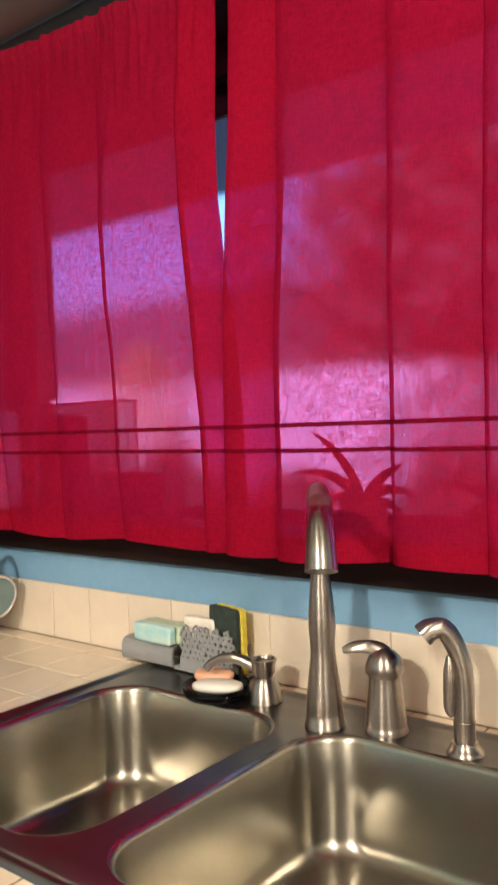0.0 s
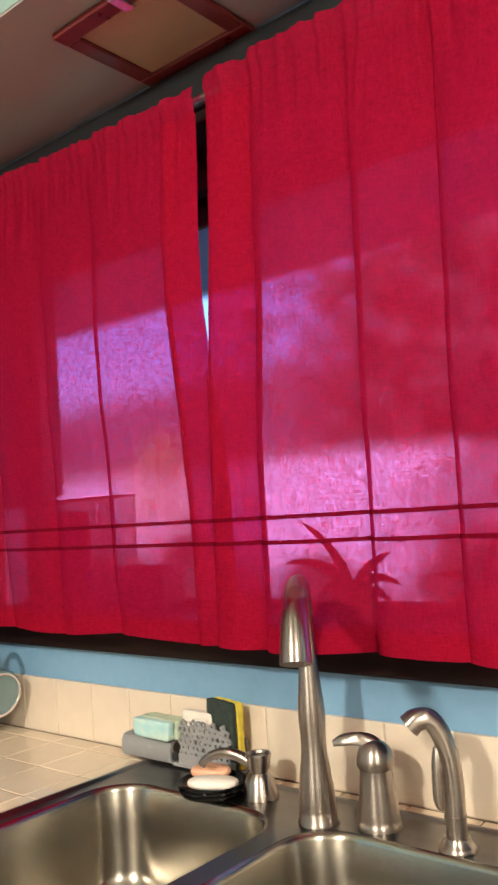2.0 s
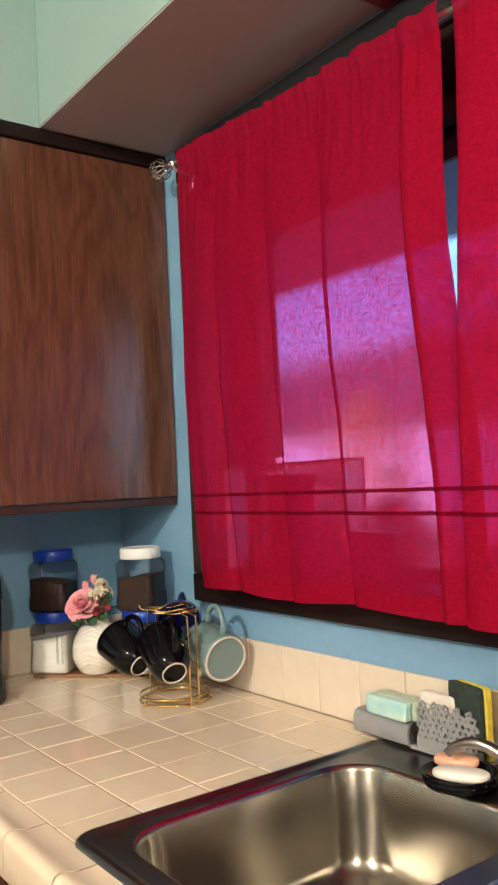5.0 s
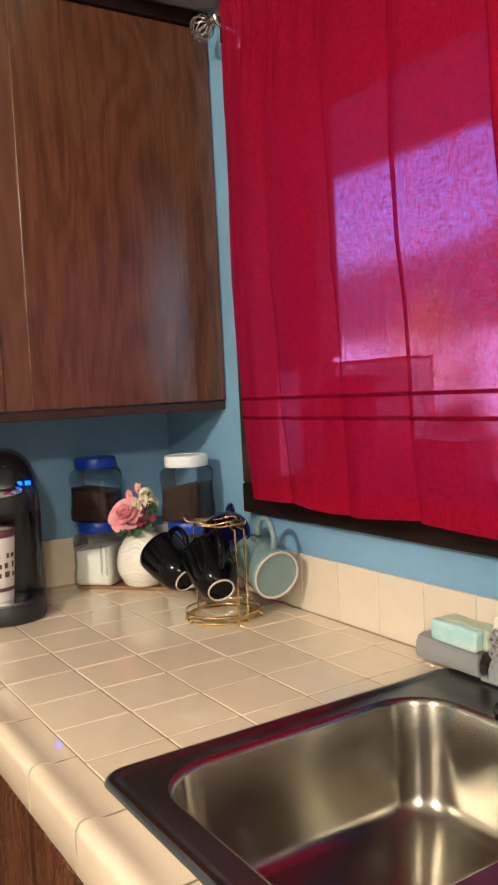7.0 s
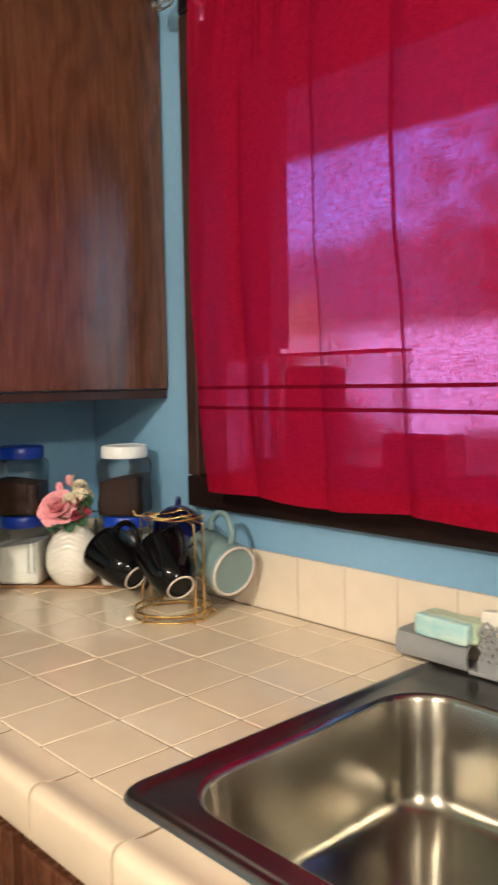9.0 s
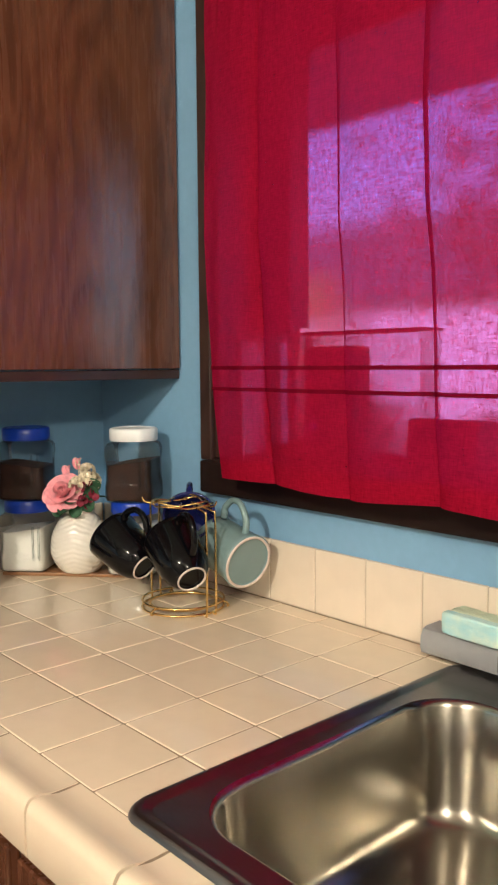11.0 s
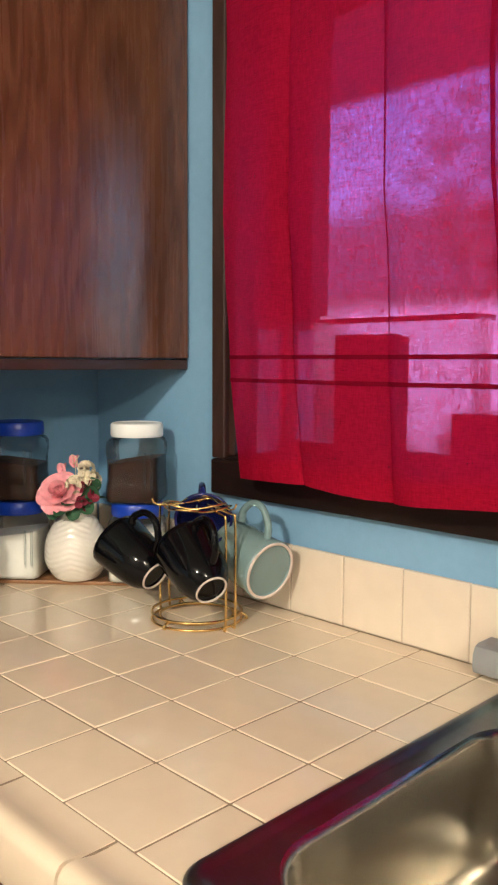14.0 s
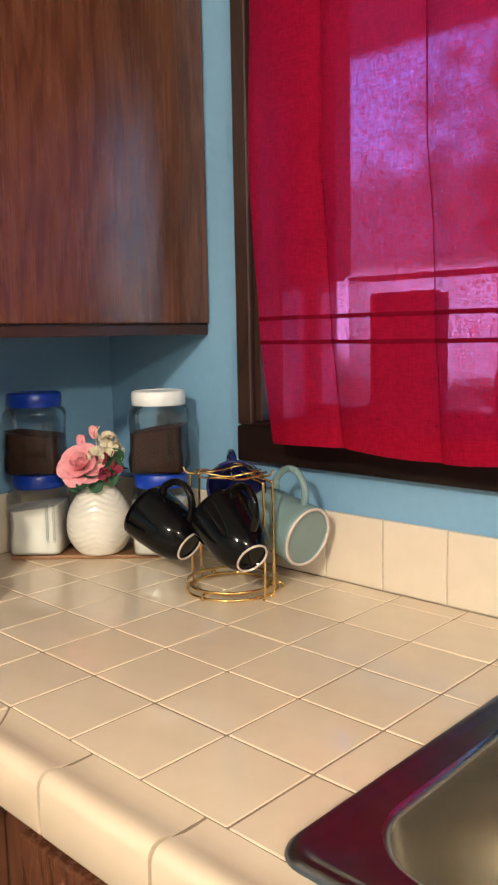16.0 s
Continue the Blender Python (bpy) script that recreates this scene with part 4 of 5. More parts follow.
for row in range(6):
    for col in range(10):
        i0, j0 = 2 * col + (row % 2) + 1, 3 * row + 1
        if row == 5 and rng.random() < 0.35:
            continue
        rim = [node(i0 + a, j0 + b) for a, b in ((0, -2), (1, -1), (1, 1), (0, 2), (-1, 1), (-1, -1))]
        mid = sum(rim, Vector()) / 6
        edge = []
        for a, b in zip(rim, rim[1:] + rim[:1]):
            edge += [a, (a + b) / 2]
        k1 = rng.uniform(0.28, 0.66)
        hole = [mid + (p - mid) * k1 * rng.uniform(0.72, 1.25) for p in edge]
        fr, bk, hf, hb = [[bm.verts.new((p.x, y, p.z)) for p in ps] for ps, y in ((edge, YF), (edge, YB), (hole, YF), (hole, YB))]
        for k in range(12):
            m = (k + 1) % 12
            bm.faces.new((fr[k], fr[m], hf[m], hf[k]))
            bm.faces.new((bk[m], bk[k], hb[k], hb[m]))
            bm.faces.new((hf[k], hf[m], hb[m], hb[k]))
            bm.faces.new((fr[m], fr[k], bk[k], bk[m]))
box(0.016, 0.140, YF - 0.0003, YB + 0.0003, 0.004, 0.0225, 0.001, bm=bm)
part("lattice", bm, M_HOLDER, hold, "pierced coral lattice panel")


def block(name, at, size, rot, material, label, bevel=0.004):
    t = thing(name, (0, 0, 0), label, "sponge", "sponges by the sink")
    t.matrix_world = pose(*at, *rot)
    return t


def pad(parent, name, x0, x1, y0, y1, z0, z1, material, seed, label=""):
    bm = box(x0, x1, y0, y1, z0, z1)
    bmesh.ops.subdivide_edges(bm, edges=bm.edges, cuts=7, use_grid_fill=True)
    cx, cy, cz = (x0 + x1) / 2, (y0 + y1) / 2, (z0 + z1) / 2
    for v in bm.verts:
        f = [abs(v.co.x - cx) / (x1 - x0) * 2, abs(v.co.y - cy) / (y1 - y0) * 2, abs(v.co.z - cz) / (z1 - z0) * 2]
        near = sum(1 for q in f if q > 0.95)
        v.co -= (v.co - Vector((cx, cy, cz))).normalized() * (0.0018 * max(0, near - 1))
        v.co += Vector(noise.noise_vector(v.co * 60 + Vector((seed, 0, 0)))) * 0.0011
    return part(name, bm, material, parent, label, 60)


sp1 = block("sponge", (-0.977, 1.036, TOP + 0.0488), None, (0, 0, -3), None, "aqua patterned sponge lying on the grey holder")
pad(sp1, "sponge_face", -0.048, 0.044, -0.022, -0.006, 0.0, 0.031, M_BSPONGE, 1, "aqua patterned face")
pad(sp1, "sponge_body", -0.047, 0.050, -0.0058, 0.026, 0.0, 0.031, M_GSPONGE, 2, "pale green sponge body")
sp2 = block("sponge", (-0.897, 1.052, TOP + 0.0135), None, (0, 0, -2), None, "white sponge standing in the lattice holder")
pad(sp2, "sponge_body", -0.036, 0.034, -0.007, 0.007, 0.0, 0.082, M_WSPONGE, 3)
sp3 = block("sponge", (-0.836, 1.051, TOP + 0.0135), None, (0, 0, -14), None, "yellow sponge with a dark green scouring pad standing upright")
pad(sp3, "scouring_pad", -0.040, 0.034, -0.012, -0.002, 0.0, 0.107, M_SCOUR, 4, "dark green scouring pad")
pad(sp3, "sponge_body", -0.040, 0.036, -0.0018, 0.011, 0.0, 0.106, M_YELLOW, 5, "yellow sponge body")

# ---- corner things: jars, vase, tray ----
TA = 41.6
ta = radians(TA)
tray = thing("serving_tray", (-1.825, 0.885, TOP + 0.0005), "thin brown wooden board under the jars", "tray", rz=TA)
part("board", box(-0.128, 0.138, 0.0, 0.088, 0, 0.007, 0.002), M_TRAY, tray)
JZ = TOP + 0.008


def jar(name_label, x, y, z, rz, fill, fill_label, lid, lid_label, level):
    jr = thing("plastic_jar", (x, y, z), name_label, "jar", "stacked jars", rz)
    sec = ((0.040, 0.0, 0.012), (0.0465, 0.003, 0.014), (0.0485, 0.008, 0.014), (0.0485, 0.030, 0.014), (0.0475, 0.036, 0.014), (0.0462, 0.042, 0.013), (0.0462, 0.080, 0.013), (0.0470, 0.086, 0.013),
           (0.0482, 0.093, 0.014), (0.0482, 0.107, 0.016), (0.0460, 0.114, 0.022), (0.0405, 0.119, 0.034), (0.0385, 0.124, 0.0384))
    part("jar_wall", loft([rounded(-h, h, -h, h, r, q, 6) for h, q, r in sec], cap_first=True), M_JAR, jr, "clear ribbed plastic", 50)
    for gx in (0.026, 0.038):
        part("grip_rib", tube(spline([(gx, -0.0462, 0.026), (gx, -0.0492, 0.034), (gx, -0.0486, 0.060), (gx, -0.0488, 0.084), (gx, -0.0466, 0.092)], 4), 0.0022, 8), M_JAR, jr, smooth=True)
    ins = [(h - 0.0022, q + (0.002 if q < 0.001 else 0), max(r - 0.001, 0.006)) for h, q, r in sec if q <= level]
    top = ins[-1]
    rngj = random.Random(int(level * 1000) + int(x * 100))
    loops = [rounded(-h, h, -h, h, r, q, 6) for h, q, r in ins]
    surf = rounded(-top[0], top[0], -top[0], top[0], top[2], level + 0.002, 6)
    tilt = rngj.choice((-1, 1)) * rngj.uniform(0.10, 0.20)
    for s in (1.0, 0.75, 0.4, 0.12):
        loops.append([Vector((p.x * s, p.y * s, p.z + tilt * p.x * s + (1 - s) * 0.004 + 0.001 * math.sin(40 * p.x + 30 * p.y))) for p in surf])
    part("contents", loft(loops, cap_first=True, cap_last=True), fill, jr, fill_label, 50)
    bm = bmesh.new()
    n = 72
    rings = []
    for r, q in ((0.0395, 0.1185), (0.0460, 0.1190), (0.0470, 0.1215), (0.0470, 0.1400), (0.0455, 0.1430), (0.0420, 0.1440), (0.0405, 0.1425), (0.005, 0.1425)):
        rib = 0.0005 if 0.1213 < q < 0.1402 and r > 0.045 else 0.0
        rings.append([Vector(((r + rib * (i % 2)) * math.cos(2 * math.pi * i / n), (r + rib * (i % 2)) * math.sin(2 * math.pi * i / n), q)) for i in range(n)])
    part("lid", loft(rings, bm, True, True), lid, jr, lid_label, 35)
    return jr


JH = 0.1445
LX, LY, RX, RY = -1.915, 0.858, -1.742, 1.001
jar("clear square jar of white sugar with a blue lid", LX, LY, JZ, TA, M_SUGAR, "white sugar", M_BLUELID, "blue ribbed lid", 0.082)
jar("clear square jar part full of ground coffee, blue lid", LX, LY, JZ + JH, TA + 2, M_COFFEE, "brown ground coffee", M_BLUELID, "blue ribbed lid", 0.068)
jar("clear square jar of white creamer with a blue lid", RX, RY, JZ, TA, M_SUGAR, "white creamer", M_BLUELID, "blue ribbed lid", 0.086)
jar("clear square jar of ground coffee with a white lid", RX, RY, JZ + JH, TA - 3, M_COFFEE, "brown ground coffee", M_WHITELID, "white ribbed lid", 0.075)

vase = thing("flower_vase", (-1.822, 0.922, JZ), "white ceramic bulb vase with chevron relief", "vase")
prof = spline([(0.028, 0, 0.0), (0.040, 0, 0.004), (0.055, 0, 0.028), (0.0585, 0, 0.050), (0.054, 0, 0.078), (0.040, 0, 0.104), (0.029, 0, 0.118), (0.031, 0, 0.126)], 13)
bm, n, rings = bmesh.new(), 110, []
for q in prof:
    ring = []
    for i in range(n):
        a = 2 * math.pi * i / n
        fold = abs(((a * 4 / math.pi) % 2) - 1)
        r = q.x + (0.0006 * math.sin(640 * (q.z + 0.016 * fold)) if 0.008 < q.z < 0.112 else 0)
        ring.append(Vector((r * math.cos(a), r * math.sin(a), q.z)))
    rings.append(ring)
inner = [[Vector((p.x * 0.88, p.y * 0.88, p.z - 0.004 - 0.03 * k)) for p in rings[-1]] for k in (0, 1)]
part("body", loft(rings + inner, bm, True, True), M_VASE, vase, smooth=50)

bq = thing("silk_flowers", (-1.822, 0.922, JZ + 0.10), "silk bouquet of a pink rose and ivory blossoms", "flowers")


def petal(bm, m, w, h, curl, n=5):
    grid = []
    for j in range(n + 1):
        t = j / n
        row = []
        for i in range(n + 1):
            s = i / n * 2 - 1
            ww = w * math.sin(math.pi * (0.16 + 0.62 * t)) * s
            row.append(bm.verts.new(m @ Vector((ww, -curl * t * t * h + 0.25 * abs(s) ** 2 * w, h * t * (1 - 0.10 * s * s)))))
        grid.append(row)
    for a, b in zip(grid, grid[1:]):
        for i in range(n):
            bm.faces.new((a[i], a[i + 1], b[i + 1], b[i]))


rng = random.Random(8)
RC = Vector((0.006, -0.040, 0.066))
RR = pose(0, 0, 0, 52, 0, 36)
for k, (cnt, w, h, lean, curl) in enumerate(((3, 0.012, 0.026, 6, -0.1), (4, 0.017, 0.029, 18, 0.05), (5, 0.022, 0.031, 36, 0.25), (6, 0.025, 0.033, 58, 0.45))):
    bm = bmesh.new()
    for i in range(cnt):
        a = 360 * i / cnt + 37 * k + rng.uniform(-8, 8)
        petal(bm, Matrix.Translation(RC) @ RR @ pose(0, 0, 0, 0, 0, a) @ pose(0, -0.003 - 0.0022 * k, -0.012, lean, 0, 0), w, h, curl)
    part("rose_petals", bm, M_ROSE, bq, "pink rose petals", True)
bm = bmesh.new()
for c in (Vector((-0.030, -0.008, 0.088)), Vector((-0.008, 0.004, 0.104))):
    for i in range(3):
        petal(bm, Matrix.Translation(c) @ pose(0, 0, 0, 10, 8 * i, 120 * i), 0.008, 0.024, 0.0)
part("rosebud", bm, M_ROSE, bq, "pink rosebuds", True)
for c in (Vector((0.038, -0.004, 0.104)), Vector((0.026, -0.018, 0.078)), Vector((0.046, 0.004, 0.085))):
    bm = bmesh.new()
    for i in range(26):
        d = Vector((rng.gauss(0, 1), rng.gauss(0, 1), rng.gauss(0.3, 1))).normalized()
        q = d.to_track_quat("Z", "Y").to_matrix().to_4x4()
        for k in range(4):
            petal(bm, Matrix.Translation(c + d * 0.012) @ q @ pose(0, 0, 0, 0, 0, 90 * k + i * 17) @ pose(0, 0, 0, 55, 0, 0), 0.0045, 0.009, 0.1, 2)
    part("ivory_blossom", bm, M_IVORY, bq, "ivory blossom cluster", True)
bm = bmesh.new()
for i in range(16):
    c = Vector((0.050, -0.010, 0.060)) + Vector((rng.uniform(-0.012, 0.012), rng.uniform(-0.012, 0.012), rng.uniform(-0.035, 0.03)))
    petal(bm, Matrix.Translation(c) @ pose(0, 0, 0, rng.uniform(0, 360), rng.uniform(0, 360), rng.uniform(0, 360)), 0.008, 0.013, 0.2, 3)
part("maroon_blossom", bm, M_MAROON, bq, "maroon filler blossom", True)
for i, (a, t, s) in enumerate(((-60, 62, 1.0), (-15, 75, 1.1), (40, 66, 1.0), (-100, 80, 0.9), (80, 70, 0.9), (140, 60, 0.9), (10, 95, 0.9), (62, 58, 1.0), (28, 84, 1.15))):
    bm = bmesh.new()
    petal(bm, pose(0, 0, 0.038, 0, 0, a) @ pose(0, -0.01, 0, t, 0, 0), 0.016 * s, 0.050 * s, 0.3)
    part("leaf", bm, M_LEAF, bq, "", True)
for lx, ly, lz, ry, s in ((0.036, -0.012, 0.050, 55, 1.0), (0.030, -0.018, 0.046, 110, 0.9), (0.022, -0.026, 0.044, 165, 0.8), (0.044, 0.000, 0.062, 20, 0.9), (-0.004, -0.040, 0.040, 200, 0.7)):
    bm = bmesh.new()
    petal(bm, pose(lx, ly, lz, 0, 0, 53) @ pose(0, 0, 0, 15, ry, 0), 0.017 * s, 0.040 * s, 0.25)
    part("leaf", bm, M_LEAF, bq, "", True)
bm = bmesh.new()
for q in ((0.006, -0.03, 0.055), (0.034, -0.006, 0.09), (0.045, -0.008, 0.06), (-0.025, -0.008, 0.09)):
    tube(spline([(0, 0, -0.06), (q[0] * 0.3, q[1] * 0.3, 0.02), q], 4), 0.0018, 6, bm)
part("stems", bm, M_LEAF, bq, "", True)
bm = bmesh.new()
for s in (1, -1):
    tube(spline([(0.004, 0.0, 0.06), (-0.004 * s, 0.002, 0.11), (0.012 * s, 0.0, 0.128), (0.002 * s, -0.004, 0.112)], 5), 0.0008, 5, bm)
part("curly_wire", bm, M_IVORY, bq, "thin curled wire", True)

# potted plants on the sill, seen as shadows through the cloth
def houseplant(x, y, leaves, label):
    hp = thing("houseplant", (x, y, WZ0 + 0.0035), label, "plant", "potted plants on the sill")
    part("pot", lathe([(0.026, 0), (0.028, 0.003), (0.036, 0.040), (0.038, 0.042), (0.038, 0.050), (0.034, 0.050), (0.032, 0.036), (0.004, 0.036)], 28), M_TRAY, hp, "small brown pot", 40)
    for turn, lean, w, h in leaves:
        w, h = 0.85 * w, 0.8 * h
        # an arching sword leaf, keeled along its middle and drawn to a point
        bm = bmesh.new()
        grid = []
        for k in range(9):
            t = k / 8
            a = radians(lean * (0.35 + 0.9 * t))
            c = Vector((h * t * math.sin(a), 0, 0.034 + h * t * math.cos(a)))
            ww = w * (0.75 + 0.9 * t) * (1 - t) ** 0.75
            rot = Matrix.Rotation(radians(turn), 3, "Z")
            grid.append([bm.verts.new(rot @ (c + Vector((ww * s * math.cos(a), 0.25 * ww * (1 - abs(s)), -ww * s * math.sin(a))))) for s in (-1, 0, 1)])
        for p, q in zip(grid, grid[1:]):
            for k in range(2):
                bm.faces.new((p[k], p[k + 1], q[k + 1], q[k]))
        part("leaf", bm, M_LEAF, hp, "", True)


houseplant(-0.615, 1.118, ((0, -30, 0.013, 0.195), (12, -52, 0.014, 0.165), (-15, -80, 0.013, 0.120), (20, 34, 0.014, 0.120), (-8, 62, 0.015, 0.125), (10, 92, 0.013, 0.100), (70, 40, 0.012, 0.110), (-75, 44, 0.012, 0.100)),
           "spiky green houseplant in a pot on the sill")
houseplant(-0.400, 1.118, ((0, 12, 0.012, 0.125), (10, -48, 0.013, 0.100), (-10, 58, 0.013, 0.095), (15, -90, 0.012, 0.080), (-15, 95, 0.012, 0.075), (80, 40, 0.011, 0.085)), "small spiky houseplant in a pot on the sill")

# ---- mug rack and mugs ----
KX, KY = -1.503, 0.937
rack = thing("mug_rack", (KX, KY, TOP + 0.0005), "brass wire mug rack on the tiled counter", "mug rack")


def hoop(r, z, wob=0.0, lobes=4, ph=0.0, n=48):
    return [((r + wob * math.sin(lobes * t + ph)) * math.cos(t), (r + wob * math.sin(lobes * t + ph)) * math.sin(t), z + 0.5 * wob * math.sin(lobes * t + ph)) for t in [2 * math.pi * i / n for i in range(n)]]


for r, z in ((0.071, 0.0025), (0.058, 0.008), (0.071, 0.014)):
    part("base_ring", tube(hoop(r, z), 0.0021, 8, closed=True), M_GOLD, rack, smooth=True)
for a in (40, 160, 280):
    c, s = math.cos(radians(a)), math.sin(radians(a))
    part("foot", tube(spline([(0.056 * c, 0.056 * s, 0.008), (0.073 * c, 0.073 * s, 0.010), (0.080 * c, 0.080 * s, 0.004), (0.076 * c, 0.076 * s, 0.002)], 4), 0.002, 8), M_GOLD, rack, smooth=True)
for a in (-8, 6, 174, 188):
    c, s = math.cos(radians(a)), math.sin(radians(a))
    pts = spline([(0.073 * c, 0.073 * s, 0.0025), (0.079 * c, 0.079 * s, 0.006), (0.080 * c, 0.080 * s, 0.09), (0.079 * c, 0.079 * s, 0.168), (0.074 * c, 0.074 * s, 0.175), (0.04 * c, 0.04 * s, 0.181)], 6)
    part("post", tube(pts, 0.0019, 8), M_GOLD, rack, smooth=True)
part("top_ring", tube(hoop(0.052, 0.181, 0.005, 4), 0.0017, 8, closed=True), M_GOLD, rack, smooth=True)
part("top_ring", tube(hoop(0.044, 0.185, 0.007, 3, 1.0), 0.0016, 8, closed=True), M_GOLD, rack, smooth=True)
for a in (-40, 15, 130, 215):
    c, s = math.cos(radians(a)), math.sin(radians(a))
    pts = spline([(0.02 * c, 0.02 * s, 0.184), (0.054 * c, 0.054 * s, 0.180), (0.068 * c, 0.068 * s, 0.182), (0.073 * c, 0.073 * s, 0.190)], 5)
    part("hook", tube(pts, 0.0016, 8), M_GOLD, rack, smooth=True)


def mug(base, axis, length, r_rim, r_base, glaze, label, grip=0.05, belly=0.0, ring=0.004):
    """A mug that hangs by its handle, its foot ring turned outwards along the axis."""
    up = -Vector(axis).normalized()
    side = Vector((0, 0, 1)) - up * up.z
    side.normalize()
    third = up.cross(side)
    m = Matrix((side, third, up)).transposed().to_4x4()
    m.translation = Vector(base)
    mg = thing("mug", (0, 0, 0), label, "mug", "mugs hanging on the rack")
    mg.matrix_world = m
    out = []
    for t in [i / 12 for i in range(13)]:
        out.append((r_base + 0.002 + (r_rim - r_base - 0.002) * (0.58 * (1 - (1 - t) ** 6) + 0.42 * t) + belly * math.sin(math.pi * t), length * (0.03 + 0.97 * t)))
    inn = [(r - 0.0042, z) for r, z in out[::-1]]
    prof = [(r_base * 0.3, 0.0036), (r_base - ring - 0.001, 0.0034), (r_base - ring, 0.0012), (r_base, 0.0012), (r_base + 0.001, length * 0.018), *out, (out[-1][0] - 0.001, length * 1.008), (out[-1][0] - 0.003, length * 1.006), *inn[:-1], (r_base * 0.7, 0.011), (0.002, 0.010)]
    part("body", lathe(prof, 44), glaze, mg, smooth=60)
    part("foot_ring", lathe([(r_base - ring, 0.0014), (r_base - ring + 0.0005, -0.0008), (r_base - 0.0005, -0.0008), (r_base, 0.0014)], 44, cap=False), M_BARE, mg, "unglazed pale foot ring", True)
    rm = 0.5 * (r_rim + r_base) + belly * 0.8
    pts = spline([(rm - 0.002, 0, length * 0.20), (rm + grip * 0.42, 0, length * 0.22), (rm + grip * 0.86, 0, length * 0.42), (rm + grip * 0.84, 0, length * 0.66), (rm + grip * 0.45, 0, length * 0.84), (rm + 0.004, 0, length * 0.84)], 6)
    part("handle", tube(pts, stretch_radii([0.0068, 0.0058, 0.0055, 0.0055, 0.006, 0.007], len(pts)), 14), glaze, mg, smooth=True)
    return mg


mug((-1.406, 0.881, 0.986), (0.85, -0.19, -0.50), 0.100, 0.0490, 0.0250, M_BLACK, "glossy black mug hanging foot outwards on the rack", ring=0.003)
mug((-1.537, 0.881, 0.982), (0.88, 0.10, -0.46), 0.098, 0.0480, 0.0250, M_BLACK, "glossy black mug hanging beside the sugar jars", grip=0.048, ring=0.003)
mug((-1.400, 0.998, 0.995), (0.97, -0.07, -0.22), 0.098, 0.0465, 0.0468, M_GREYMUG, "large blue-grey mug hanging next to the wall", grip=0.050, ring=0.0045)
mug((-1.572, 1.008, 1.006), (-0.55, 0.45, -0.55), 0.100, 0.047, 0.030, M_NAVY, "cobalt blue mug hanging at the back of the rack")

# ---- coffee maker with a cup ----
cm = thing("coffee_maker", (-1.833, 0.607, TOP + 0.0005), "black single-serve coffee maker with blue lights", "coffee maker", rz=-18)


def slab(levels):
    return loft([rounded(x0, x1, -w, w, r, z, 7) for x0, x1, w, r, z in levels], cap_first=True, cap_last=True)


part("base", slab([(-0.125, 0.118, 0.084, 0.07, 0.0), (-0.128, 0.122, 0.088, 0.074, 0.006), (-0.128, 0.122, 0.088, 0.074, 0.030), (-0.126, 0.118, 0.085, 0.072, 0.036)]), M_MATTE, cm, smooth=40)
part("drip_tray", slab([(0.005, 0.108, 0.062, 0.045, 0.0362), (0.005, 0.108, 0.062, 0.045, 0.040), (0.009, 0.104, 0.058, 0.042, 0.041)]), M_CHROME, cm, "metal drip grille", 40)
part("tower", slab([(-0.128, 0.000, 0.084, 0.04, 0.0362), (-0.130, 0.000, 0.087, 0.04, 0.12), (-0.130, 0.000, 0.088, 0.04, 0.215)]), M_BLACKPL, cm, "glossy black water tower", 40)
dome = [(-0.130, 0.110, 0.088, 0.060, 0.2152)]
for t in (0.3, 0.5, 0.68, 0.82, 0.92, 0.985, 1.0):
    k = math.sqrt(max(0.0, 1 - t ** 2.4))
    dome.append((-0.128 + 0.05 * (1 - k), 0.112 - 0.075 * (1 - k), 0.024 + 0.064 * k, 0.024 + 0.030 * k, 0.2152 + 0.118 * t))
part("head", slab(dome), M_BLACKPL, cm, "domed glossy brew head", 50)
part("handle", tube(spline([(0.086, -0.060, 0.262), (0.118, -0.030, 0.258), (0.124, 0.0, 0.256), (0.118, 0.030, 0.258), (0.086, 0.060, 0.262)], 6), 0.009, 14, flat=0.7), M_CHROME, cm, "silver lift handle", True)
for y in (0.052, 0.068):
    led = part("indicator_light", box(0.096, 0.101, y - 0.0055, y + 0.0055, 0.268, 0.276, 0.002), M_LED, cm, "glowing blue indicator light")

cup = thing("travel_cup", (0, 0, 0), "white printed cup with brown bands under the brewer", "cup")
cup.matrix_world = cm.matrix_world @ Matrix.Translation((0.058, -0.005, 0.0415))
part("cup_wall", lathe([(0.031, 0), (0.032, 0.002), (0.041, 0.134), (0.042, 0.138), (0.039, 0.138), (0.030, 0.006)], 44), M_PAPER, cup, smooth=40)
part("band", lathe([(0.0410, 0.126), (0.0426, 0.140), (0.0400, 0.142)], 44, cap=False), M_PRINT, cup, "dark brown rim band", True)
part("band", lathe([(0.0338, 0.020), (0.0343, 0.028)], 44, cap=False), M_PRINT, cup, "brown printed band", True)
rng = random.Random(4)
for zrow in (0.048, 0.066, 0.086):
    for k in range(12):
        a = radians(-150 + k * 27 + rng.uniform(-4, 4))
        h, w = rng.uniform(0.008, 0.013), rng.uniform(0.08, 0.16)
        bm = bmesh.new()
        ring = []
        for z in (zrow, zrow + h):
            r = 0.0320 + 0.0090 * z / 0.134 + 0.0006
            ring.append([bm.verts.new((r * math.cos(a + w * s), r * math.sin(a + w * s), z)) for s in (-1, 0, 1)])
        for i in range(2):
            bm.faces.new((ring[0][i], ring[0][i + 1], ring[1][i + 1], ring[1][i]))
        part("print_bar", bm, M_PRINT, cup)

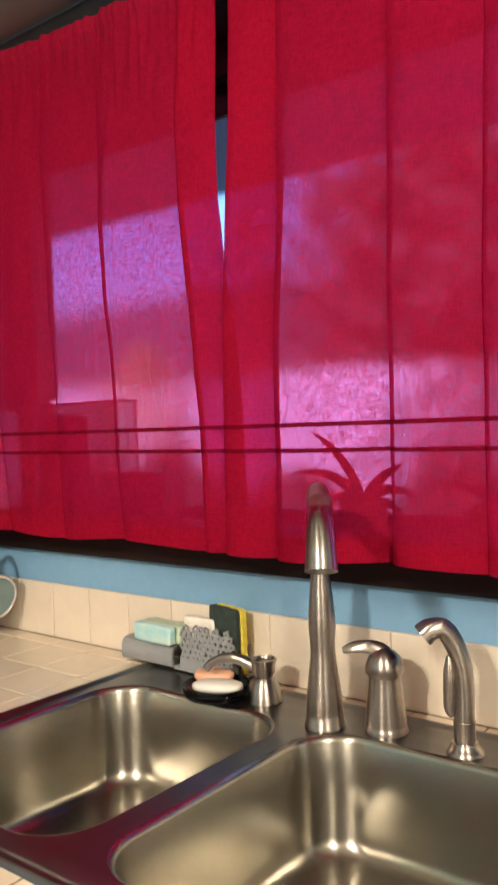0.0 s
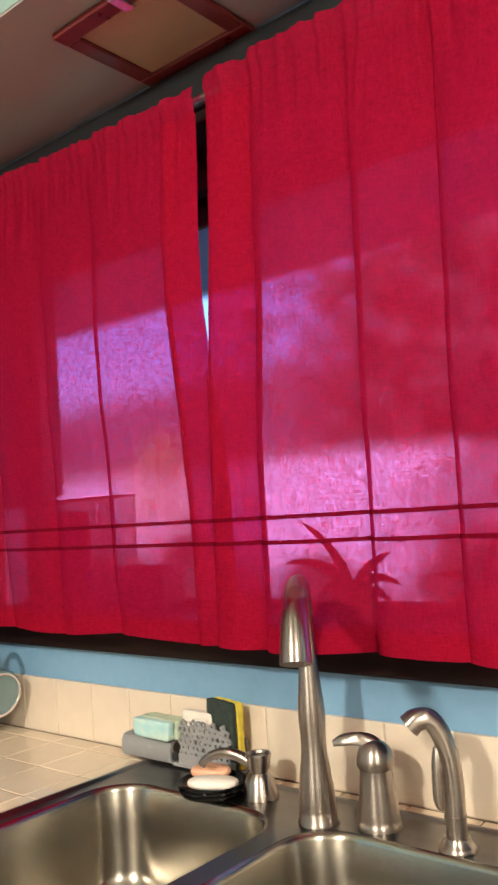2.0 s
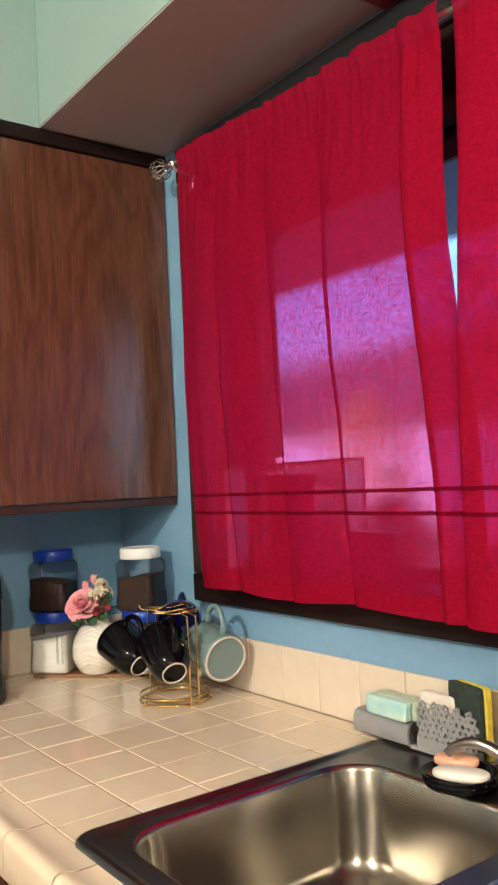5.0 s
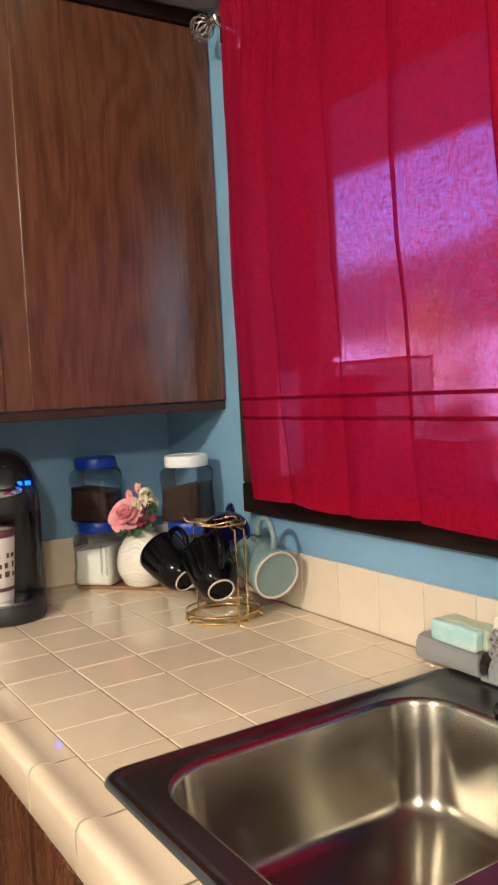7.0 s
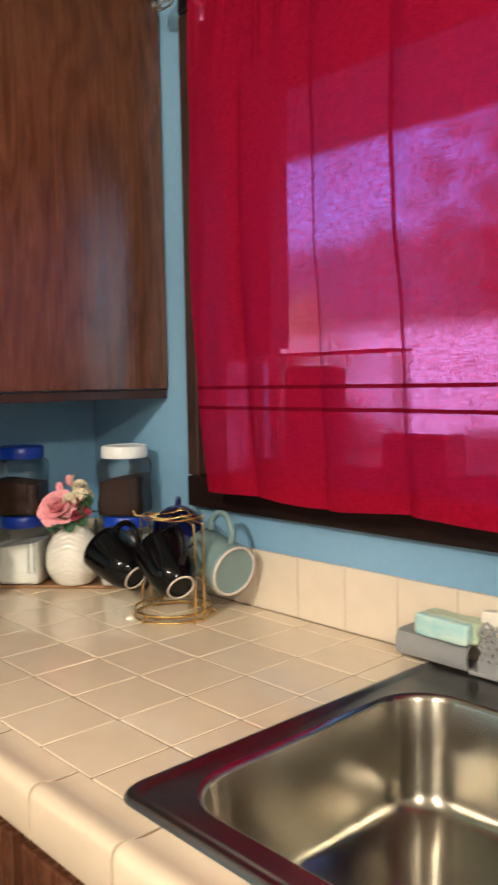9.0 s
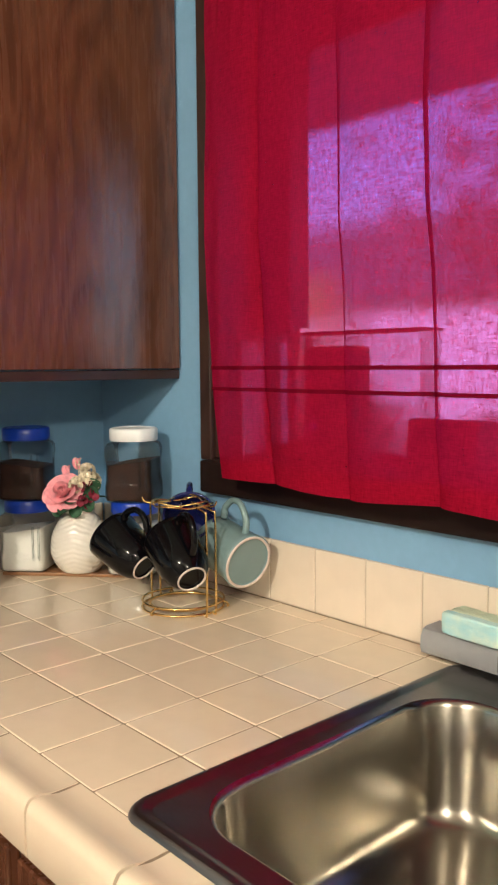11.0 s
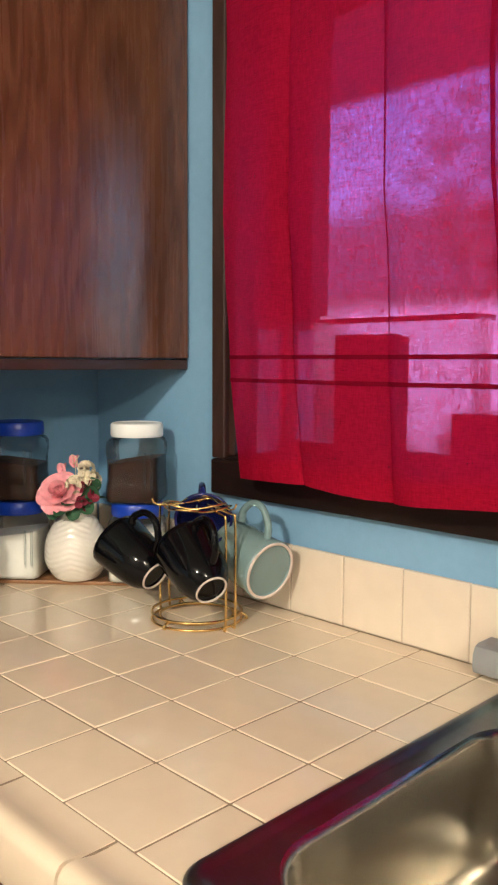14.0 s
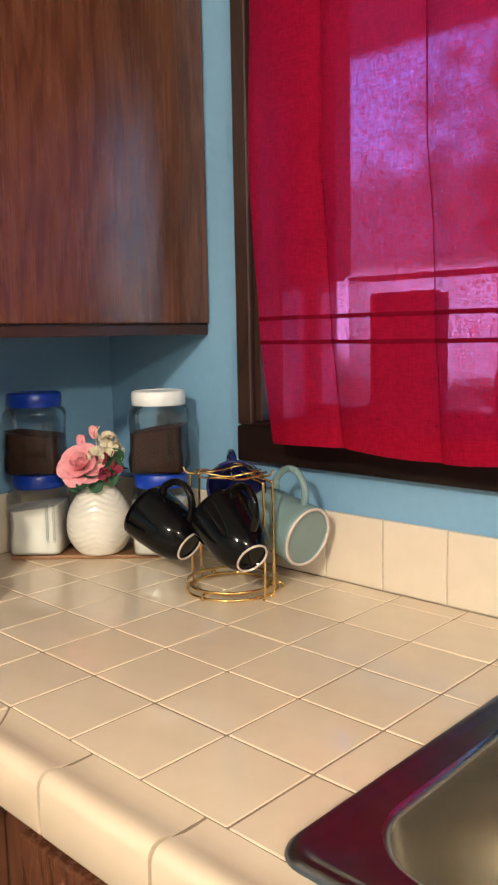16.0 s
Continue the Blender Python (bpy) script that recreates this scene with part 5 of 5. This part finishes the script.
# ---- wall tiles and counter tiles, piece by piece ----
TT = 0.008
bs = tagged(obj("backsplash", box(WEST + 0.0065, CE, NORTH - 0.0055, NORTH - 0.0005, TOP - 0.001, 1.0185), M_WGROUT), "row of cream glazed tiles along the window wall", "backsplash", kind="structure")
bsw = tagged(obj("backsplash", box(WEST + 0.0005, WEST + 0.0055, -1.2, NORTH - 0.009, TOP - 0.001, 1.0185), M_WGROUT), "row of cream glazed tiles along the side wall", "backsplash", kind="structure")


def tile_mesh(w, d, h, r=0.0016):
    """A glazed tile with softly rounded top edges, w by d, its top at z = 0."""
    bm = loft([rounded(-w / 2 + i, w / 2 - i, -d / 2 + i, d / 2 - i, r, z, 2) for i, z in ((0.0, -h), (0.0, -0.0016), (0.0004, -0.0007), (0.0014, 0.0))], cap_last=True)
    bmesh.ops.recalc_face_normals(bm, faces=bm.faces)
    me = bpy.data.meshes.new("tile")
    bm.to_mesh(me)
    bm.free()
    return me


MESHES = {}


def lay(parent, material, w, d, m, h=0.0085):
    key = (round(w, 4), round(d, 4), material.name)
    if key not in MESHES:
        MESHES[key] = tile_mesh(w, d, h)
        MESHES[key].materials.append(material)
    ob = new("tile", MESHES[key])
    ob.parent = parent
    ob.matrix_parent_inverse = parent.matrix_world.inverted()
    ob.matrix_basis = m
    return ob


rng = random.Random(21)
G = 0.0019
j0 = -1.4285 - S  # joints of the wall tiles
TH = 0.1090
k = -4
while j0 + k * S < CE:
    a, b = max(j0 + k * S, WEST + 0.012), min(j0 + (k + 1) * S, CE)
    if b - a > 0.015:
        m = Matrix.Translation(((a + b) / 2, NORTH - 0.0082 + rng.uniform(-0.0003, 0.0003), TOP + TH / 2 + 0.0005)) @ pose(0, 0, 0, 90 + rng.uniform(-0.12, 0.12), 0, 0)
        lay(bs, M_WTILE, b - a - G, TH, m, 0.0065)
    k += 1
y = NORTH - 0.011
while y > -0.3:
    m = Matrix.Translation((WEST + 0.0082, y - S / 2, TOP + TH / 2 + 0.0005)) @ pose(0, 0, 0, 90, 0, 90)
    lay(bsw, M_WTILE, S - G, TH, m, 0.0065)
    y -= S

ys = [GY + i * S for i in range(6)] + [NORTH - 0.009]
xs = [GX + i * S for i in range(-9, 17)]
xs = [WEST + 0.009] + [v for v in xs if WEST + 0.02 < v < CE - 0.02] + [CE]


def field(x0, x1, y0, y1):
    if x1 - x0 > 0.008 and y1 - y0 > 0.008:
        m = Matrix.Translation(((x0 + x1) / 2, (y0 + y1) / 2, TOP + rng.uniform(-0.0002, 0.0002))) @ pose(0, 0, 0, rng.uniform(-0.25, 0.25), rng.uniform(-0.25, 0.25), 0)
        lay(counter, M_TILE, x1 - x0 - G, y1 - y0 - G, m)


for xa, xb in zip(xs, xs[1:]):
    for ya, yb in zip(ys, ys[1:]):
        cut0, cut1 = SKX0 + 0.014, SKX1 - 0.014
        if xb <= cut0 or xa >= cut1:
            field(xa, xb, ya, yb)
        elif ya >= SKY1 - 0.03:
            field(xa, xb, max(ya, SKY1 - 0.012), yb)
        elif xa < cut0:
            field(xa, cut0, ya, yb)
        elif xb > cut1:
            field(cut1, xb, ya, yb)
yy = GY
while yy > -0.25:
    for xa, xb in zip(xs, xs[1:]):
        if xb <= INNER + 0.01:
            field(xa, xb, yy - S, yy)
    yy -= S
